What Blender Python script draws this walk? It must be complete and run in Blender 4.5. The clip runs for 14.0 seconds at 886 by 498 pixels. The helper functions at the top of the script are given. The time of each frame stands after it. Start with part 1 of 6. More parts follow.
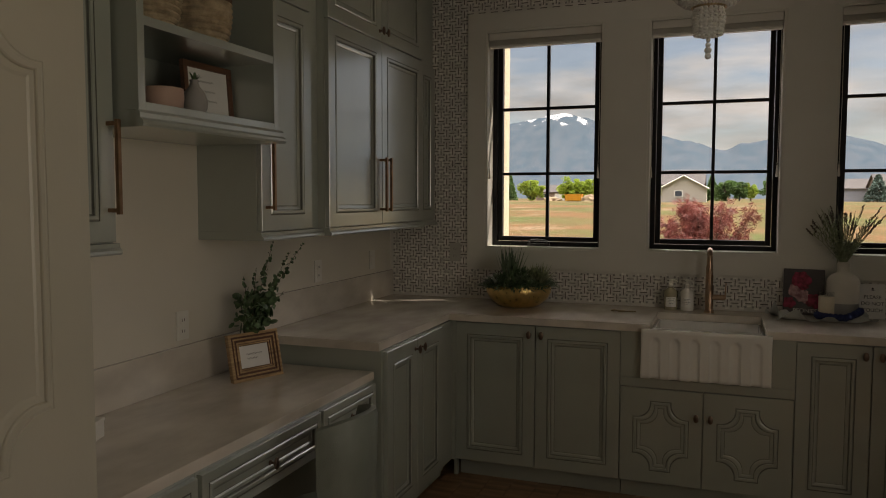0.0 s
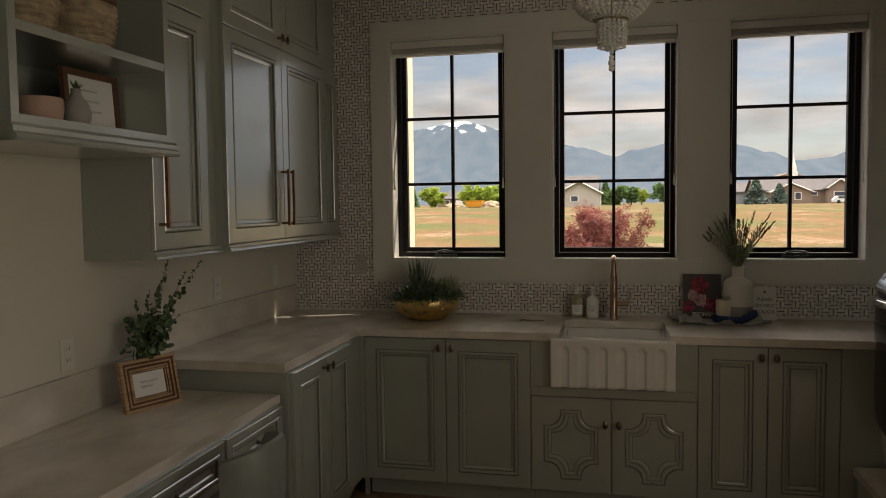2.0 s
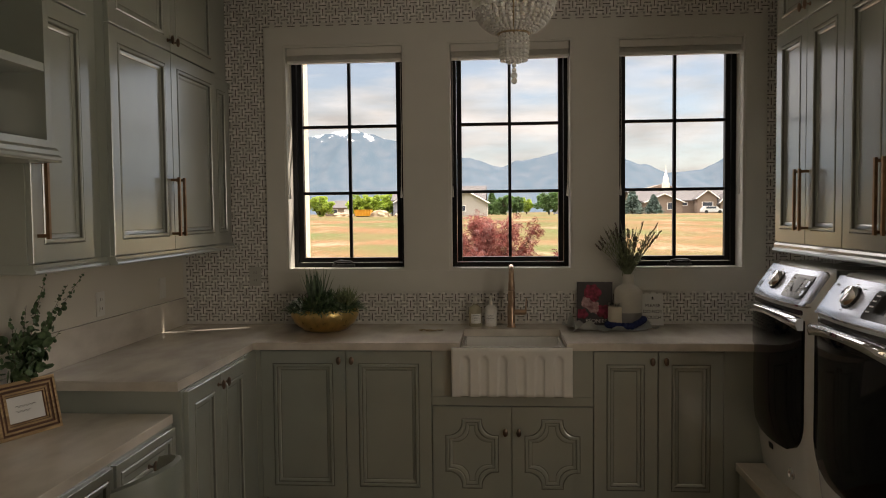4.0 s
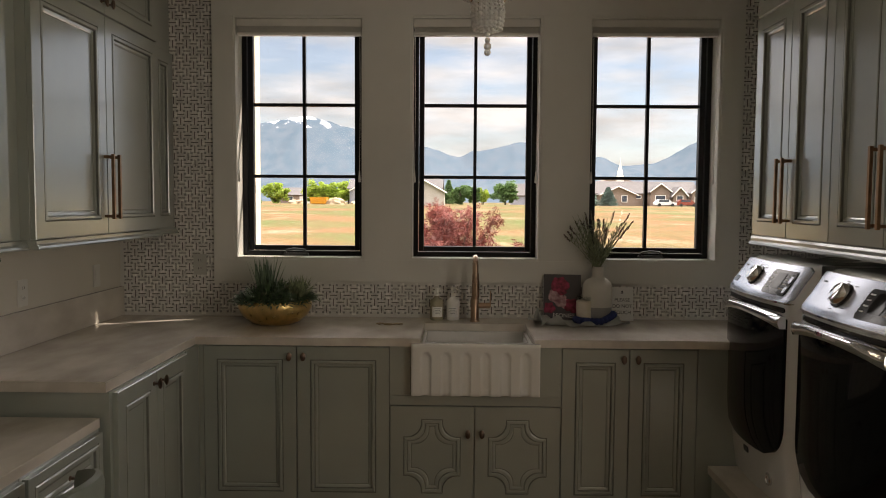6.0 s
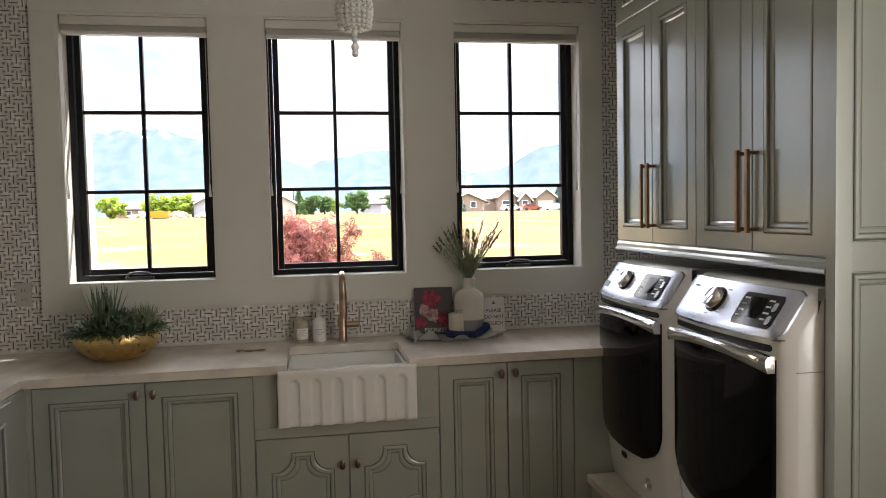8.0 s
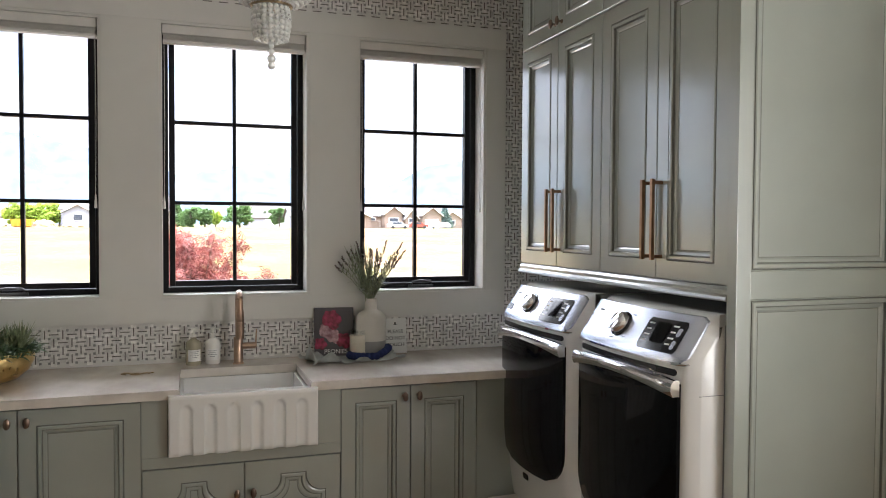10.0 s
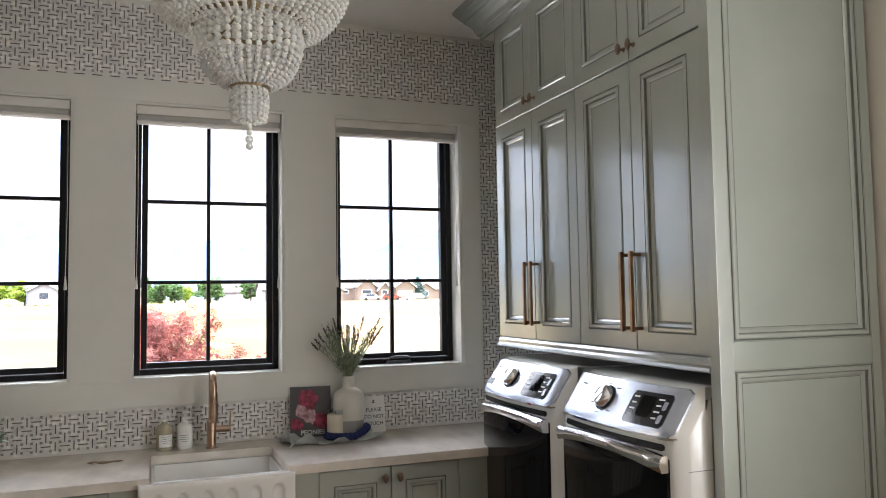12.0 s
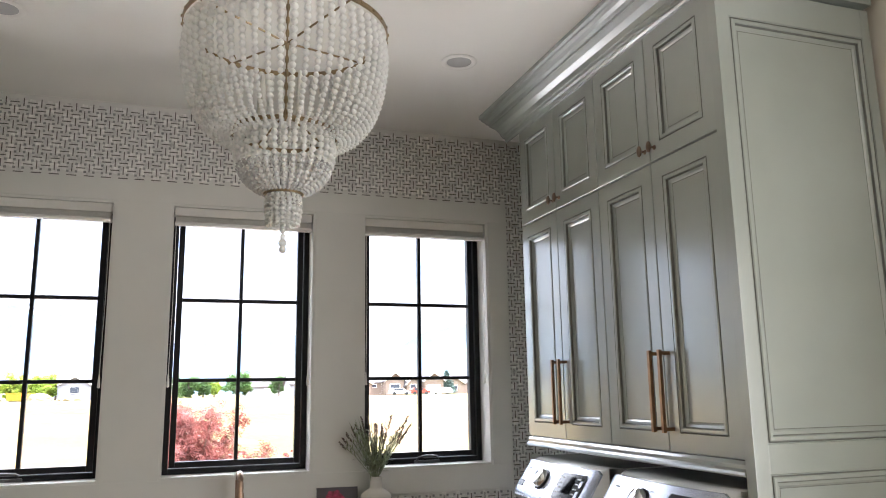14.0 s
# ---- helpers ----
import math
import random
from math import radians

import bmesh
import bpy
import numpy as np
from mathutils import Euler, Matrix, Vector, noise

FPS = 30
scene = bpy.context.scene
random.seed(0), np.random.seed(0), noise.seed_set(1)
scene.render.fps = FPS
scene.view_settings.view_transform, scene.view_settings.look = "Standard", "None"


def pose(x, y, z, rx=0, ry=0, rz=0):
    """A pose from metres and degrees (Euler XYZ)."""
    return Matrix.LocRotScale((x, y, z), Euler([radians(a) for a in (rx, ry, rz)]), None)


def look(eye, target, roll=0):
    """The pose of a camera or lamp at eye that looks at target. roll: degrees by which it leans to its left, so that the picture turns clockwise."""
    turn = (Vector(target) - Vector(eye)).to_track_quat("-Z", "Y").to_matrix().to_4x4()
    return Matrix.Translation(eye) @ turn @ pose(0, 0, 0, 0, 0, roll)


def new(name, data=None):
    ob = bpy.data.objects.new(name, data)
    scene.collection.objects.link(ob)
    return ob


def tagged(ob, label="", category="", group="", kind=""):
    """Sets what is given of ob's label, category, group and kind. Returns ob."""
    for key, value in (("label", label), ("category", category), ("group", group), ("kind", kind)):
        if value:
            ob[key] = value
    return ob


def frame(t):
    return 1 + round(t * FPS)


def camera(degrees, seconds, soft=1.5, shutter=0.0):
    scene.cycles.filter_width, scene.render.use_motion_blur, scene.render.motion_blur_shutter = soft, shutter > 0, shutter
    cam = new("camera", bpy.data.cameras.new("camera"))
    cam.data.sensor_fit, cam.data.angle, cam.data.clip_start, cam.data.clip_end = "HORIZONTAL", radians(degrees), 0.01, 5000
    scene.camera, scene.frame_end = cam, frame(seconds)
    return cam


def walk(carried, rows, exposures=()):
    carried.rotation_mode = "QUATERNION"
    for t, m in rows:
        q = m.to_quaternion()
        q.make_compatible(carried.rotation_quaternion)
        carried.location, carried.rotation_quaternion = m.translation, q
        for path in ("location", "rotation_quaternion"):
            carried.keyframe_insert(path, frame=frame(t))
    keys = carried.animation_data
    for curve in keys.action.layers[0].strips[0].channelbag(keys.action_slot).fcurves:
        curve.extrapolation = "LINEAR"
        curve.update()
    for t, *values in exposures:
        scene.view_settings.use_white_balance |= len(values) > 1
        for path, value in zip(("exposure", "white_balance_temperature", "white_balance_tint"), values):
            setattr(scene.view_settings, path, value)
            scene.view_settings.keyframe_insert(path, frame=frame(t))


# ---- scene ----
cam = camera(60.7, 14.0, soft=1.0)
PATH = [
    (0, (0.046, -4.499, 1.539), (-0.64, -2.625, 1.405), 0.1),
    (0.5, (0.038, -4.466, 1.542), (-0.586, -2.57, 1.413), -0.1),
    (1, (0.018, -4.451, 1.54), (-0.55, -2.537, 1.417), -0.2),
    (1.5, (0.012, -4.435, 1.553), (-0.503, -2.506, 1.43), -0.4),
    (2, (0.0, -4.428, 1.562), (-0.44, -2.481, 1.446), -0.7),
    (2.5, (-0.03, -4.427, 1.564), (-0.377, -2.461, 1.458), -0.7),
    (3, (-0.025, -4.423, 1.567), (-0.3, -2.444, 1.466), -0.5),
    (3.5, (-0.027, -4.419, 1.567), (-0.238, -2.432, 1.473), -0.4),
    (4, (-0.062, -4.409, 1.566), (-0.212, -2.417, 1.471), -0.6),
    (6.5, (-0.117, -4.081, 1.55), (-0.091, -2.085, 1.424), 0.4),
    (7, (-0.137, -4.028, 1.553), (-0.007, -2.036, 1.435), -0.2),
    (7.5, (-0.142, -3.983, 1.556), (0.112, -2.002, 1.454), -1.0),
    (8, (-0.161, -3.942, 1.569), (0.19, -1.976, 1.465), -1.2),
    (8.5, (-0.194, -3.916, 1.573), (0.238, -1.966, 1.471), -1.0),
    (9, (-0.216, -3.904, 1.578), (0.294, -1.972, 1.479), -0.2),
    (11.5, (-0.249, -3.838, 1.594), (0.488, -1.98, 1.658), -0.8),
    (12, (-0.252, -3.844, 1.602), (0.459, -1.979, 1.727), -0.9),
    (12.5, (-0.255, -3.857, 1.605), (0.423, -1.985, 1.793), -1.0),
    (13, (-0.255, -3.869, 1.608), (0.4, -1.996, 1.864), -0.9),
    (13.5, (-0.256, -3.876, 1.613), (0.392, -2.01, 1.929), -0.8),
    (14, (-0.261, -3.883, 1.62), (0.372, -2.023, 1.989), -0.9),
]
EXPOSURES = [(0, 0.08, 7700, 14), (1.5, 0.2, 7700, 14), (3, 0.5, 7650, 14), (4.2, 0.68, 7550, 14), (6.5, 0.85, 7300, 15), (7.0, 1.0, 7100, 14), (7.5, 1.3, 6900, 13), (8.0, 1.65, 6600, 13), (8.5, 1.95, 6400, 13), (9.0, 2.05, 6250, 13), (11.5, 2.2, 6100, 13), (14.0, 2.3, 6050, 13)]
walk(cam, [(t, look(eye, target, roll)) for t, eye, target, roll in PATH], EXPOSURES)


# ---- light ----
world = bpy.data.worlds.new("sky_world")
scene.world = world
world.use_nodes = True
wt = world.node_tree
wt.nodes.clear()


def wn(kind, **props):
    n = wt.nodes.new(kind)
    for k, v in props.items():
        if k == "operation":
            n.operation = v
    return n


w_out = wn("ShaderNodeOutputWorld")
w_bg = wn("ShaderNodeBackground")
w_bg.inputs["Strength"].default_value = 0.1
w_sky = wn("ShaderNodeTexSky")
w_sky.sky_type = "NISHITA"
w_sky.sun_disc = False
w_sky.sun_elevation = radians(48.6)
w_sky.sun_rotation = radians(65.1)
w_sky.altitude = 1400
w_sky.dust_density = 0.7
w_tc = wn("ShaderNodeTexCoord")
w_map = wn("ShaderNodeMapping")
w_map.inputs["Scale"].default_value = (1.6, 1.6, 7.0)
w_map.inputs["Location"].default_value = (0.35, 0.1, 0.2)
w_noise = wn("ShaderNodeTexNoise")
w_noise.inputs["Scale"].default_value = 2.3
w_noise.inputs["Detail"].default_value = 9
w_noise.inputs["Roughness"].default_value = 0.55
w_ramp = wn("ShaderNodeValToRGB")
w_ramp.color_ramp.elements[0].position = 0.35
w_ramp.color_ramp.elements[1].position = 0.56
w_ramp.color_ramp.elements[0].color = (0.25, 0.25, 0.25, 1)
w_mix = wn("ShaderNodeMix")
w_mix.data_type = "RGBA"
# clouds, brighter towards the zenith as under a real overcast
w_sep = wn("ShaderNodeSeparateXYZ")
w_lum = wn("ShaderNodeMapRange")
w_lum.inputs["From Min"].default_value, w_lum.inputs["From Max"].default_value = 0.2, 0.7
w_lum.inputs["To Min"].default_value, w_lum.inputs["To Max"].default_value = 5.5, 46.0
w_fine = wn("ShaderNodeTexNoise")
w_fine.inputs["Scale"].default_value, w_fine.inputs["Detail"].default_value = 5.0, 10
w_shade = wn("ShaderNodeMapRange")
w_shade.inputs["From Min"].default_value, w_shade.inputs["From Max"].default_value = 0.35, 0.65
w_shade.inputs["To Min"].default_value, w_shade.inputs["To Max"].default_value = 0.76, 1.2
w_mul = wn("ShaderNodeMath", operation="MULTIPLY")
w_col = wn("ShaderNodeCombineColor")
w_blue = wn("ShaderNodeMath", operation="MULTIPLY")
w_blue.inputs[1].default_value = 1.04
wt.links.new(w_tc.outputs["Generated"], w_sep.inputs[0])
wt.links.new(w_sep.outputs["Z"], w_lum.inputs["Value"])
wt.links.new(w_map.outputs["Vector"], w_fine.inputs["Vector"])
wt.links.new(w_fine.outputs["Fac"], w_shade.inputs["Value"])
wt.links.new(w_lum.outputs["Result"], w_mul.inputs[0])
wt.links.new(w_shade.outputs["Result"], w_mul.inputs[1])
wt.links.new(w_mul.outputs[0], w_blue.inputs[0])
wt.links.new(w_mul.outputs[0], w_col.inputs[0])
wt.links.new(w_mul.outputs[0], w_col.inputs[1])
wt.links.new(w_blue.outputs[0], w_col.inputs[2])
wt.links.new(w_col.outputs[0], w_mix.inputs[7])
wt.links.new(w_tc.outputs["Generated"], w_map.inputs["Vector"])
wt.links.new(w_map.outputs["Vector"], w_noise.inputs["Vector"])
wt.links.new(w_noise.outputs["Fac"], w_ramp.inputs["Fac"])
wt.links.new(w_ramp.outputs["Color"], w_mix.inputs[0])
wt.links.new(w_sky.outputs["Color"], w_mix.inputs[6])
wt.links.new(w_mix.outputs[2], w_bg.inputs["Color"])
wt.links.new(w_bg.outputs["Background"], w_out.inputs["Surface"])

sun_data = bpy.data.lights.new("sun", "SUN")
sun_data.energy = 2.9
sun_data.angle = radians(0.53)
sun_data.color = (1.0, 0.95, 0.86)
sun = new("sun", sun_data)
sun.matrix_world = look((10, 4.65, 12.5), (0, 0, 0))


def fill_light(name, x, y, z, w, h, toward, power, color):
    """An added fill lamp out of view, standing in for daylight."""
    d = bpy.data.lights.new(name, "AREA")
    d.shape, d.size, d.size_y = "RECTANGLE", w, h
    d.energy, d.color = power, color
    ob = new(name, d)
    ob.matrix_world = look((x, y, z), toward)
    return ob


# added to brighten the left wall, ceiling and end panel
fill_light("fill_from_side", 1.97, -3.75, 1.55, 1.5, 1.5, (-2, -3.2, 2.7), 11, (1.0, 0.98, 0.93))
# added in front of the next room's closed wall, to fill from behind
fill_light("fill_from_next_room", -4.0, -7.2, 1.5, 2.2, 1.6, (0, -7.0, 1.45), 13.5, (1.0, 0.92, 0.78))


# ---- materials ----
def material(name, color, rough=0.5, metal=0.0, vary=0.06, scale=6.0, grain=0.0, grain_scale=120.0, coat=0.0, trans=0.0, spec=0.5, stretch=(1, 1, 1), second=None, sharp=(0.35, 0.65)):
    """A surface with slow variation of tone, fine relief and uneven gloss."""
    m = bpy.data.materials.new(name)
    m.use_nodes = True
    nt = m.node_tree
    b = nt.nodes["Principled BSDF"]
    tc = nt.nodes.new("ShaderNodeTexCoord")
    mp = nt.nodes.new("ShaderNodeMapping")
    mp.inputs["Scale"].default_value = stretch
    nt.links.new(tc.outputs["Object"], mp.inputs["Vector"])
    n1 = nt.nodes.new("ShaderNodeTexNoise")
    n1.inputs["Scale"].default_value = scale
    n1.inputs["Detail"].default_value = 6
    nt.links.new(mp.outputs["Vector"], n1.inputs["Vector"])
    ramp = nt.nodes.new("ShaderNodeValToRGB")
    ramp.color_ramp.elements[0].position, ramp.color_ramp.elements[1].position = sharp
    lo = [c * (1 - vary) for c in color]
    hi = [min(1, c * (1 + vary)) for c in (second or color)]
    ramp.color_ramp.elements[0].color = (*lo, 1)
    ramp.color_ramp.elements[1].color = (*hi, 1)
    nt.links.new(n1.outputs["Fac"], ramp.inputs["Fac"])
    nt.links.new(ramp.outputs["Color"], b.inputs["Base Color"])
    b.inputs["Metallic"].default_value = metal
    b.inputs["Coat Weight"].default_value = coat
    b.inputs["Transmission Weight"].default_value = trans
    b.inputs["Specular IOR Level"].default_value = spec
    mr = nt.nodes.new("ShaderNodeMapRange")
    mr.inputs["To Min"].default_value = max(0.02, rough - rough * 0.09)
    mr.inputs["To Max"].default_value = min(1, rough + rough * 0.09)
    n2 = nt.nodes.new("ShaderNodeTexNoise")
    n2.inputs["Scale"].default_value = grain_scale
    n2.inputs["Detail"].default_value = 3
    nt.links.new(mp.outputs["Vector"], n2.inputs["Vector"])
    nt.links.new(n1.outputs["Fac"], mr.inputs["Value"])
    nt.links.new(mr.outputs["Result"], b.inputs["Roughness"])
    if grain:
        bp = nt.nodes.new("ShaderNodeBump")
        bp.inputs["Strength"].default_value = grain
        bp.inputs["Distance"].default_value = 0.004
        nt.links.new(n2.outputs["Fac"], bp.inputs["Height"])
        nt.links.new(bp.outputs["Normal"], b.inputs["Normal"])
    return m


SAGE = material("sage_cabinet_paint", (0.325, 0.360, 0.324), 0.29, vary=0.05, scale=3, grain=0.05, grain_scale=60, spec=0.8)
sage_paint = SAGE.node_tree.nodes["Principled BSDF"]
sage_paint.inputs["Coat Weight"].default_value = 1.0
sage_paint.inputs["Coat Roughness"].default_value = 0.2
sage_paint.inputs["Coat IOR"].default_value = 2.05
GLAZE = material("dark_groove_glaze", (0.135, 0.145, 0.128), 0.45, vary=0.15, scale=20)
CASING = material("warm_white_trim_paint", (0.68, 0.67, 0.63), 0.42, vary=0.03, scale=3, grain=0.04, grain_scale=80)
WALLPAINT = material("warm_white_wall_paint", (0.70, 0.66, 0.58), 0.75, vary=0.03, scale=2, grain=0.15, grain_scale=300)
CEILPAINT = material("white_ceiling_paint", (0.90, 0.88, 0.84), 0.85, vary=0.02, scale=2, grain=0.1, grain_scale=250)
DOORPAINT = material("cream_door_paint", (0.46, 0.44, 0.37), 0.35, vary=0.03, scale=3, grain=0.04, grain_scale=80)
QUARTZ = material("grey_veined_quartz", (0.58, 0.53, 0.47), 0.22, vary=0.06, scale=7, second=(0.72, 0.67, 0.60), grain=0.02, coat=0.2, sharp=(0.3, 0.7), stretch=(1, 0.5, 1))
FIRECLAY = material("white_fireclay", (0.80, 0.79, 0.76), 0.12, vary=0.02, coat=0.6)
BRONZE = material("brushed_bronze", (0.30, 0.185, 0.115), 0.36, metal=1.0, vary=0.15, scale=30, grain=0.05, grain_scale=200)
COPPER = material("brushed_copper", (0.47, 0.33, 0.24), 0.3, metal=1.0, vary=0.1, scale=30, grain=0.04, grain_scale=200)
BRASS = material("hammered_brass", (0.72, 0.52, 0.22), 0.28, metal=1.0, vary=0.12, scale=25, grain=0.5, grain_scale=60)
BLACKFRAME = material("black_window_frame", (0.012, 0.012, 0.014), 0.42, vary=0.1, spec=0.25)
BLIND = material("white_roman_blind", (0.72, 0.70, 0.66), 0.8, vary=0.03, scale=10, grain=0.2, grain_scale=400)
STUCCO = material("cream_stucco", (0.72, 0.64, 0.50), 0.9, vary=0.06, scale=8, grain=0.5, grain_scale=90)
BOUNCE_SLAB = material("pale_bounce_slab", (0.46, 0.44, 0.41), 0.9, vary=0.08, scale=2, grain=0.3, grain_scale=80)
WOODFLOOR = material("brown_oak_floor", (0.20, 0.115, 0.065), 0.38, vary=0.2, scale=3, second=(0.30, 0.18, 0.10), grain=0.15, grain_scale=60, stretch=(1, 8, 1))
WASHER = material("white_enamel", (0.78, 0.78, 0.77), 0.18, vary=0.01, coat=0.5)
SILVER = material("silver_control_panel", (0.62, 0.66, 0.76), 0.24, metal=0.75, vary=0.03, scale=4)
CHROME = material("chrome", (0.80, 0.80, 0.82), 0.06, metal=1.0, vary=0.01)
DARKGLASS = material("black_smoked_glass", (0.004, 0.004, 0.005), 0.06, vary=0.05, spec=0.18)
DISPLAY = material("black_display", (0.02, 0.02, 0.024), 0.15, vary=0.05)
PRINTWHITE = material("white_print", (0.75, 0.75, 0.75), 0.5, vary=0.02)
PRINTGREY = material("grey_print", (0.25, 0.26, 0.28), 0.5, vary=0.02)
PLASTICW = material("white_plastic", (0.76, 0.74, 0.69), 0.35, vary=0.02)
BEAD = material("frosted_glass_bead", (0.97, 0.965, 0.945), 0.28, vary=0.01, coat=0.2, trans=0.5)
BEAD.node_tree.nodes["Principled BSDF"].inputs["IOR"].default_value = 1.3
KNOBMETAL = material("dark_bronze_knob", (0.20, 0.145, 0.115), 0.3, metal=1.0, vary=0.15, scale=40)
CRANK = material("dark_grey_crank_metal", (0.09, 0.09, 0.093), 0.35, metal=0.5, vary=0.1)
# grey holds the shade of a recess that the ceiling lacks
SHADED_LENS = material("shaded_lens_grey", (0.42, 0.42, 0.41), 0.5, vary=0.03)
AGEDBRASS = material("aged_brass", (0.33, 0.25, 0.15), 0.38, metal=1.0, vary=0.15, scale=40)


def mosaic_stone(name, dark, light, rough):
    """Polished stone whose tone changes from piece to piece, with soft veins."""
    m = material(name, dark, rough, vary=0.08, scale=30, second=light, coat=0.15)
    nt = m.node_tree
    b = nt.nodes["Principled BSDF"]
    geo, obi = nt.nodes.new("ShaderNodeNewGeometry"), nt.nodes.new("ShaderNodeObjectInfo")
    add = nt.nodes.new("ShaderNodeMath")
    add.operation = "ADD"
    nt.links.new(geo.outputs["Random Per Island"], add.inputs[0])
    nt.links.new(obi.outputs["Random"], add.inputs[1])
    wrap = nt.nodes.new("ShaderNodeMath")
    wrap.operation = "FRACT"
    nt.links.new(add.outputs[0], wrap.inputs[0])
    mr = nt.nodes.new("ShaderNodeMapRange")
    mr.inputs["To Min"].default_value, mr.inputs["To Max"].default_value = 0.84, 1.12
    nt.links.new(wrap.outputs[0], mr.inputs["Value"])
    hsv = nt.nodes.new("ShaderNodeHueSaturation")
    src = b.inputs["Base Color"].links[0].from_socket
    nt.links.new(mr.outputs["Result"], hsv.inputs["Value"])
    nt.links.new(src, hsv.inputs["Color"])
    nt.links.new(hsv.outputs["Color"], b.inputs["Base Color"])
    return m


GROUT = material("pale_grey_grout", (0.70, 0.68, 0.65), 0.85, vary=0.05, scale=8, grain=0.3, grain_scale=300)
MARBLE = mosaic_stone("white_marble_strip", (0.70, 0.68, 0.65), (0.82, 0.80, 0.77), 0.28)
SLIVER = mosaic_stone("dark_brown_stone_sliver", (0.085, 0.075, 0.07), (0.13, 0.115, 0.105), 0.35)
DOT = mosaic_stone("grey_stone_dot", (0.25, 0.245, 0.24), (0.36, 0.355, 0.35), 0.3)

GLASS = bpy.data.materials.new("window_glass")
GLASS.use_nodes = True
gnt = GLASS.node_tree
gnt.nodes.clear()
g_out = gnt.nodes.new("ShaderNodeOutputMaterial")
g_mix = gnt.nodes.new("ShaderNodeMixShader")
g_tr = gnt.nodes.new("ShaderNodeBsdfTransparent")
g_gl = gnt.nodes.new("ShaderNodeBsdfGlossy")
g_fr = gnt.nodes.new("ShaderNodeFresnel")
g_gl.inputs["Roughness"].default_value = 0.01
g_tr.inputs["Color"].default_value = (0.96, 0.97, 0.97, 1)
g_fr.inputs["IOR"].default_value = 1.25
gnt.links.new(g_fr.outputs[0], g_mix.inputs[0])
gnt.links.new(g_tr.outputs[0], g_mix.inputs[1])
gnt.links.new(g_gl.outputs[0], g_mix.inputs[2])
gnt.links.new(g_mix.outputs[0], g_out.inputs["Surface"])


# ---- mesh helpers ----
def box(bm, x0, x1, y0, y1, z0, z1, bev=0.0):
    c = bmesh.ops.create_cube(bm, size=1.0, matrix=Matrix.Translation(((x0 + x1) / 2, (y0 + y1) / 2, (z0 + z1) / 2)) @ Matrix.Diagonal((abs(x1 - x0), abs(y1 - y0), abs(z1 - z0), 1)))
    if bev:
        es = list({e for v in c["verts"] for e in v.link_edges})
        bmesh.ops.bevel(bm, geom=es, offset=bev, segments=2, profile=0.7, affect="EDGES")
    return bm


def boxes(*specs, bev=0.0):
    bm = bmesh.new()
    for s in specs:
        box(bm, *s, bev=bev)
    return bm


def mesh_of(bm, name, mat, smooth=False):
    bmesh.ops.recalc_face_normals(bm, faces=bm.faces)
    me = bpy.data.meshes.new(name)
    bm.to_mesh(me)
    bm.free()
    if smooth:
        me.shade_smooth()
        me.set_sharp_from_angle(angle=radians(42))
    if mat:
        me.materials.append(mat)
    return me


def part(name, bm, mat, parent, label="", smooth=False, at=None):
    ob = new(name, mesh_of(bm, name, mat, smooth))
    if mat in (SAGE, DOORPAINT):
        ob.data.materials.append(GLAZE if mat == SAGE else DOORPAINT)
    ob.parent = parent
    if at is not None:
        ob.matrix_basis = at
    return tagged(ob, label) if label else ob


def thing(name, at, label, category, group="", kind=""):
    ob = new(name)
    ob.empty_display_size = 0.1
    ob.matrix_basis = at
    return tagged(ob, label, category, group, kind)


def solid(name, bm, mat, label, category, kind="", smooth=False, at=None, group=""):
    ob = new(name, mesh_of(bm, name, mat, smooth))
    if at is not None:
        ob.matrix_basis = at
    return tagged(ob, label, category, group, kind)


def lathe(bm, profile, n=32, at=Matrix.Identity(4)):
    """Turns (radius, height) pairs round the z axis."""
    rings = []
    for r, z in profile:
        if r < 1e-5:
            rings.append([bm.verts.new(at @ Vector((0, 0, z)))])
        else:
            rings.append([bm.verts.new(at @ Vector((r * math.cos(2 * math.pi * k / n), r * math.sin(2 * math.pi * k / n), z))) for k in range(n)])
    for a, b in zip(rings, rings[1:]):
        for k in range(n):
            k2 = (k + 1) % n
            if len(a) == 1 and len(b) == 1:
                continue
            if len(a) == 1:
                bm.faces.new((a[0], b[k2], b[k]))
            elif len(b) == 1:
                bm.faces.new((a[k], a[k2], b[0]))
            else:
                bm.faces.new((a[k], a[k2], b[k2], b[k]))
    return bm


def tube(bm, pts, radius, n=8, closed=False):
    """A round rod along points; radius a number or one for each point."""
    pts = [Vector(p) for p in pts]
    rings = []
    for i, p in enumerate(pts):
        a = pts[i - 1] if (i or closed) else p
        c = pts[(i + 1) % len(pts)] if (i + 1 < len(pts) or closed) else p
        t = (c - a).normalized()
        s = t.cross(Vector((0, 0, 1)) if abs(t.z) < 0.9 else Vector((1, 0, 0))).normalized()
        u = s.cross(t)
        r = radius[i] if isinstance(radius, (list, tuple)) else radius
        rings.append([bm.verts.new(p + r * (math.cos(2 * math.pi * k / n) * s + math.sin(2 * math.pi * k / n) * u)) for k in range(n)])
    pairs = list(zip(rings, rings[1:])) + ([(rings[-1], rings[0])] if closed else [])
    for a, b in pairs:
        for k in range(n):
            bm.faces.new((a[k], a[(k + 1) % n], b[(k + 1) % n], b[k]))
    if not closed:
        bm.faces.new(rings[0])
        bm.faces.new(list(reversed(rings[-1])))
    return bm


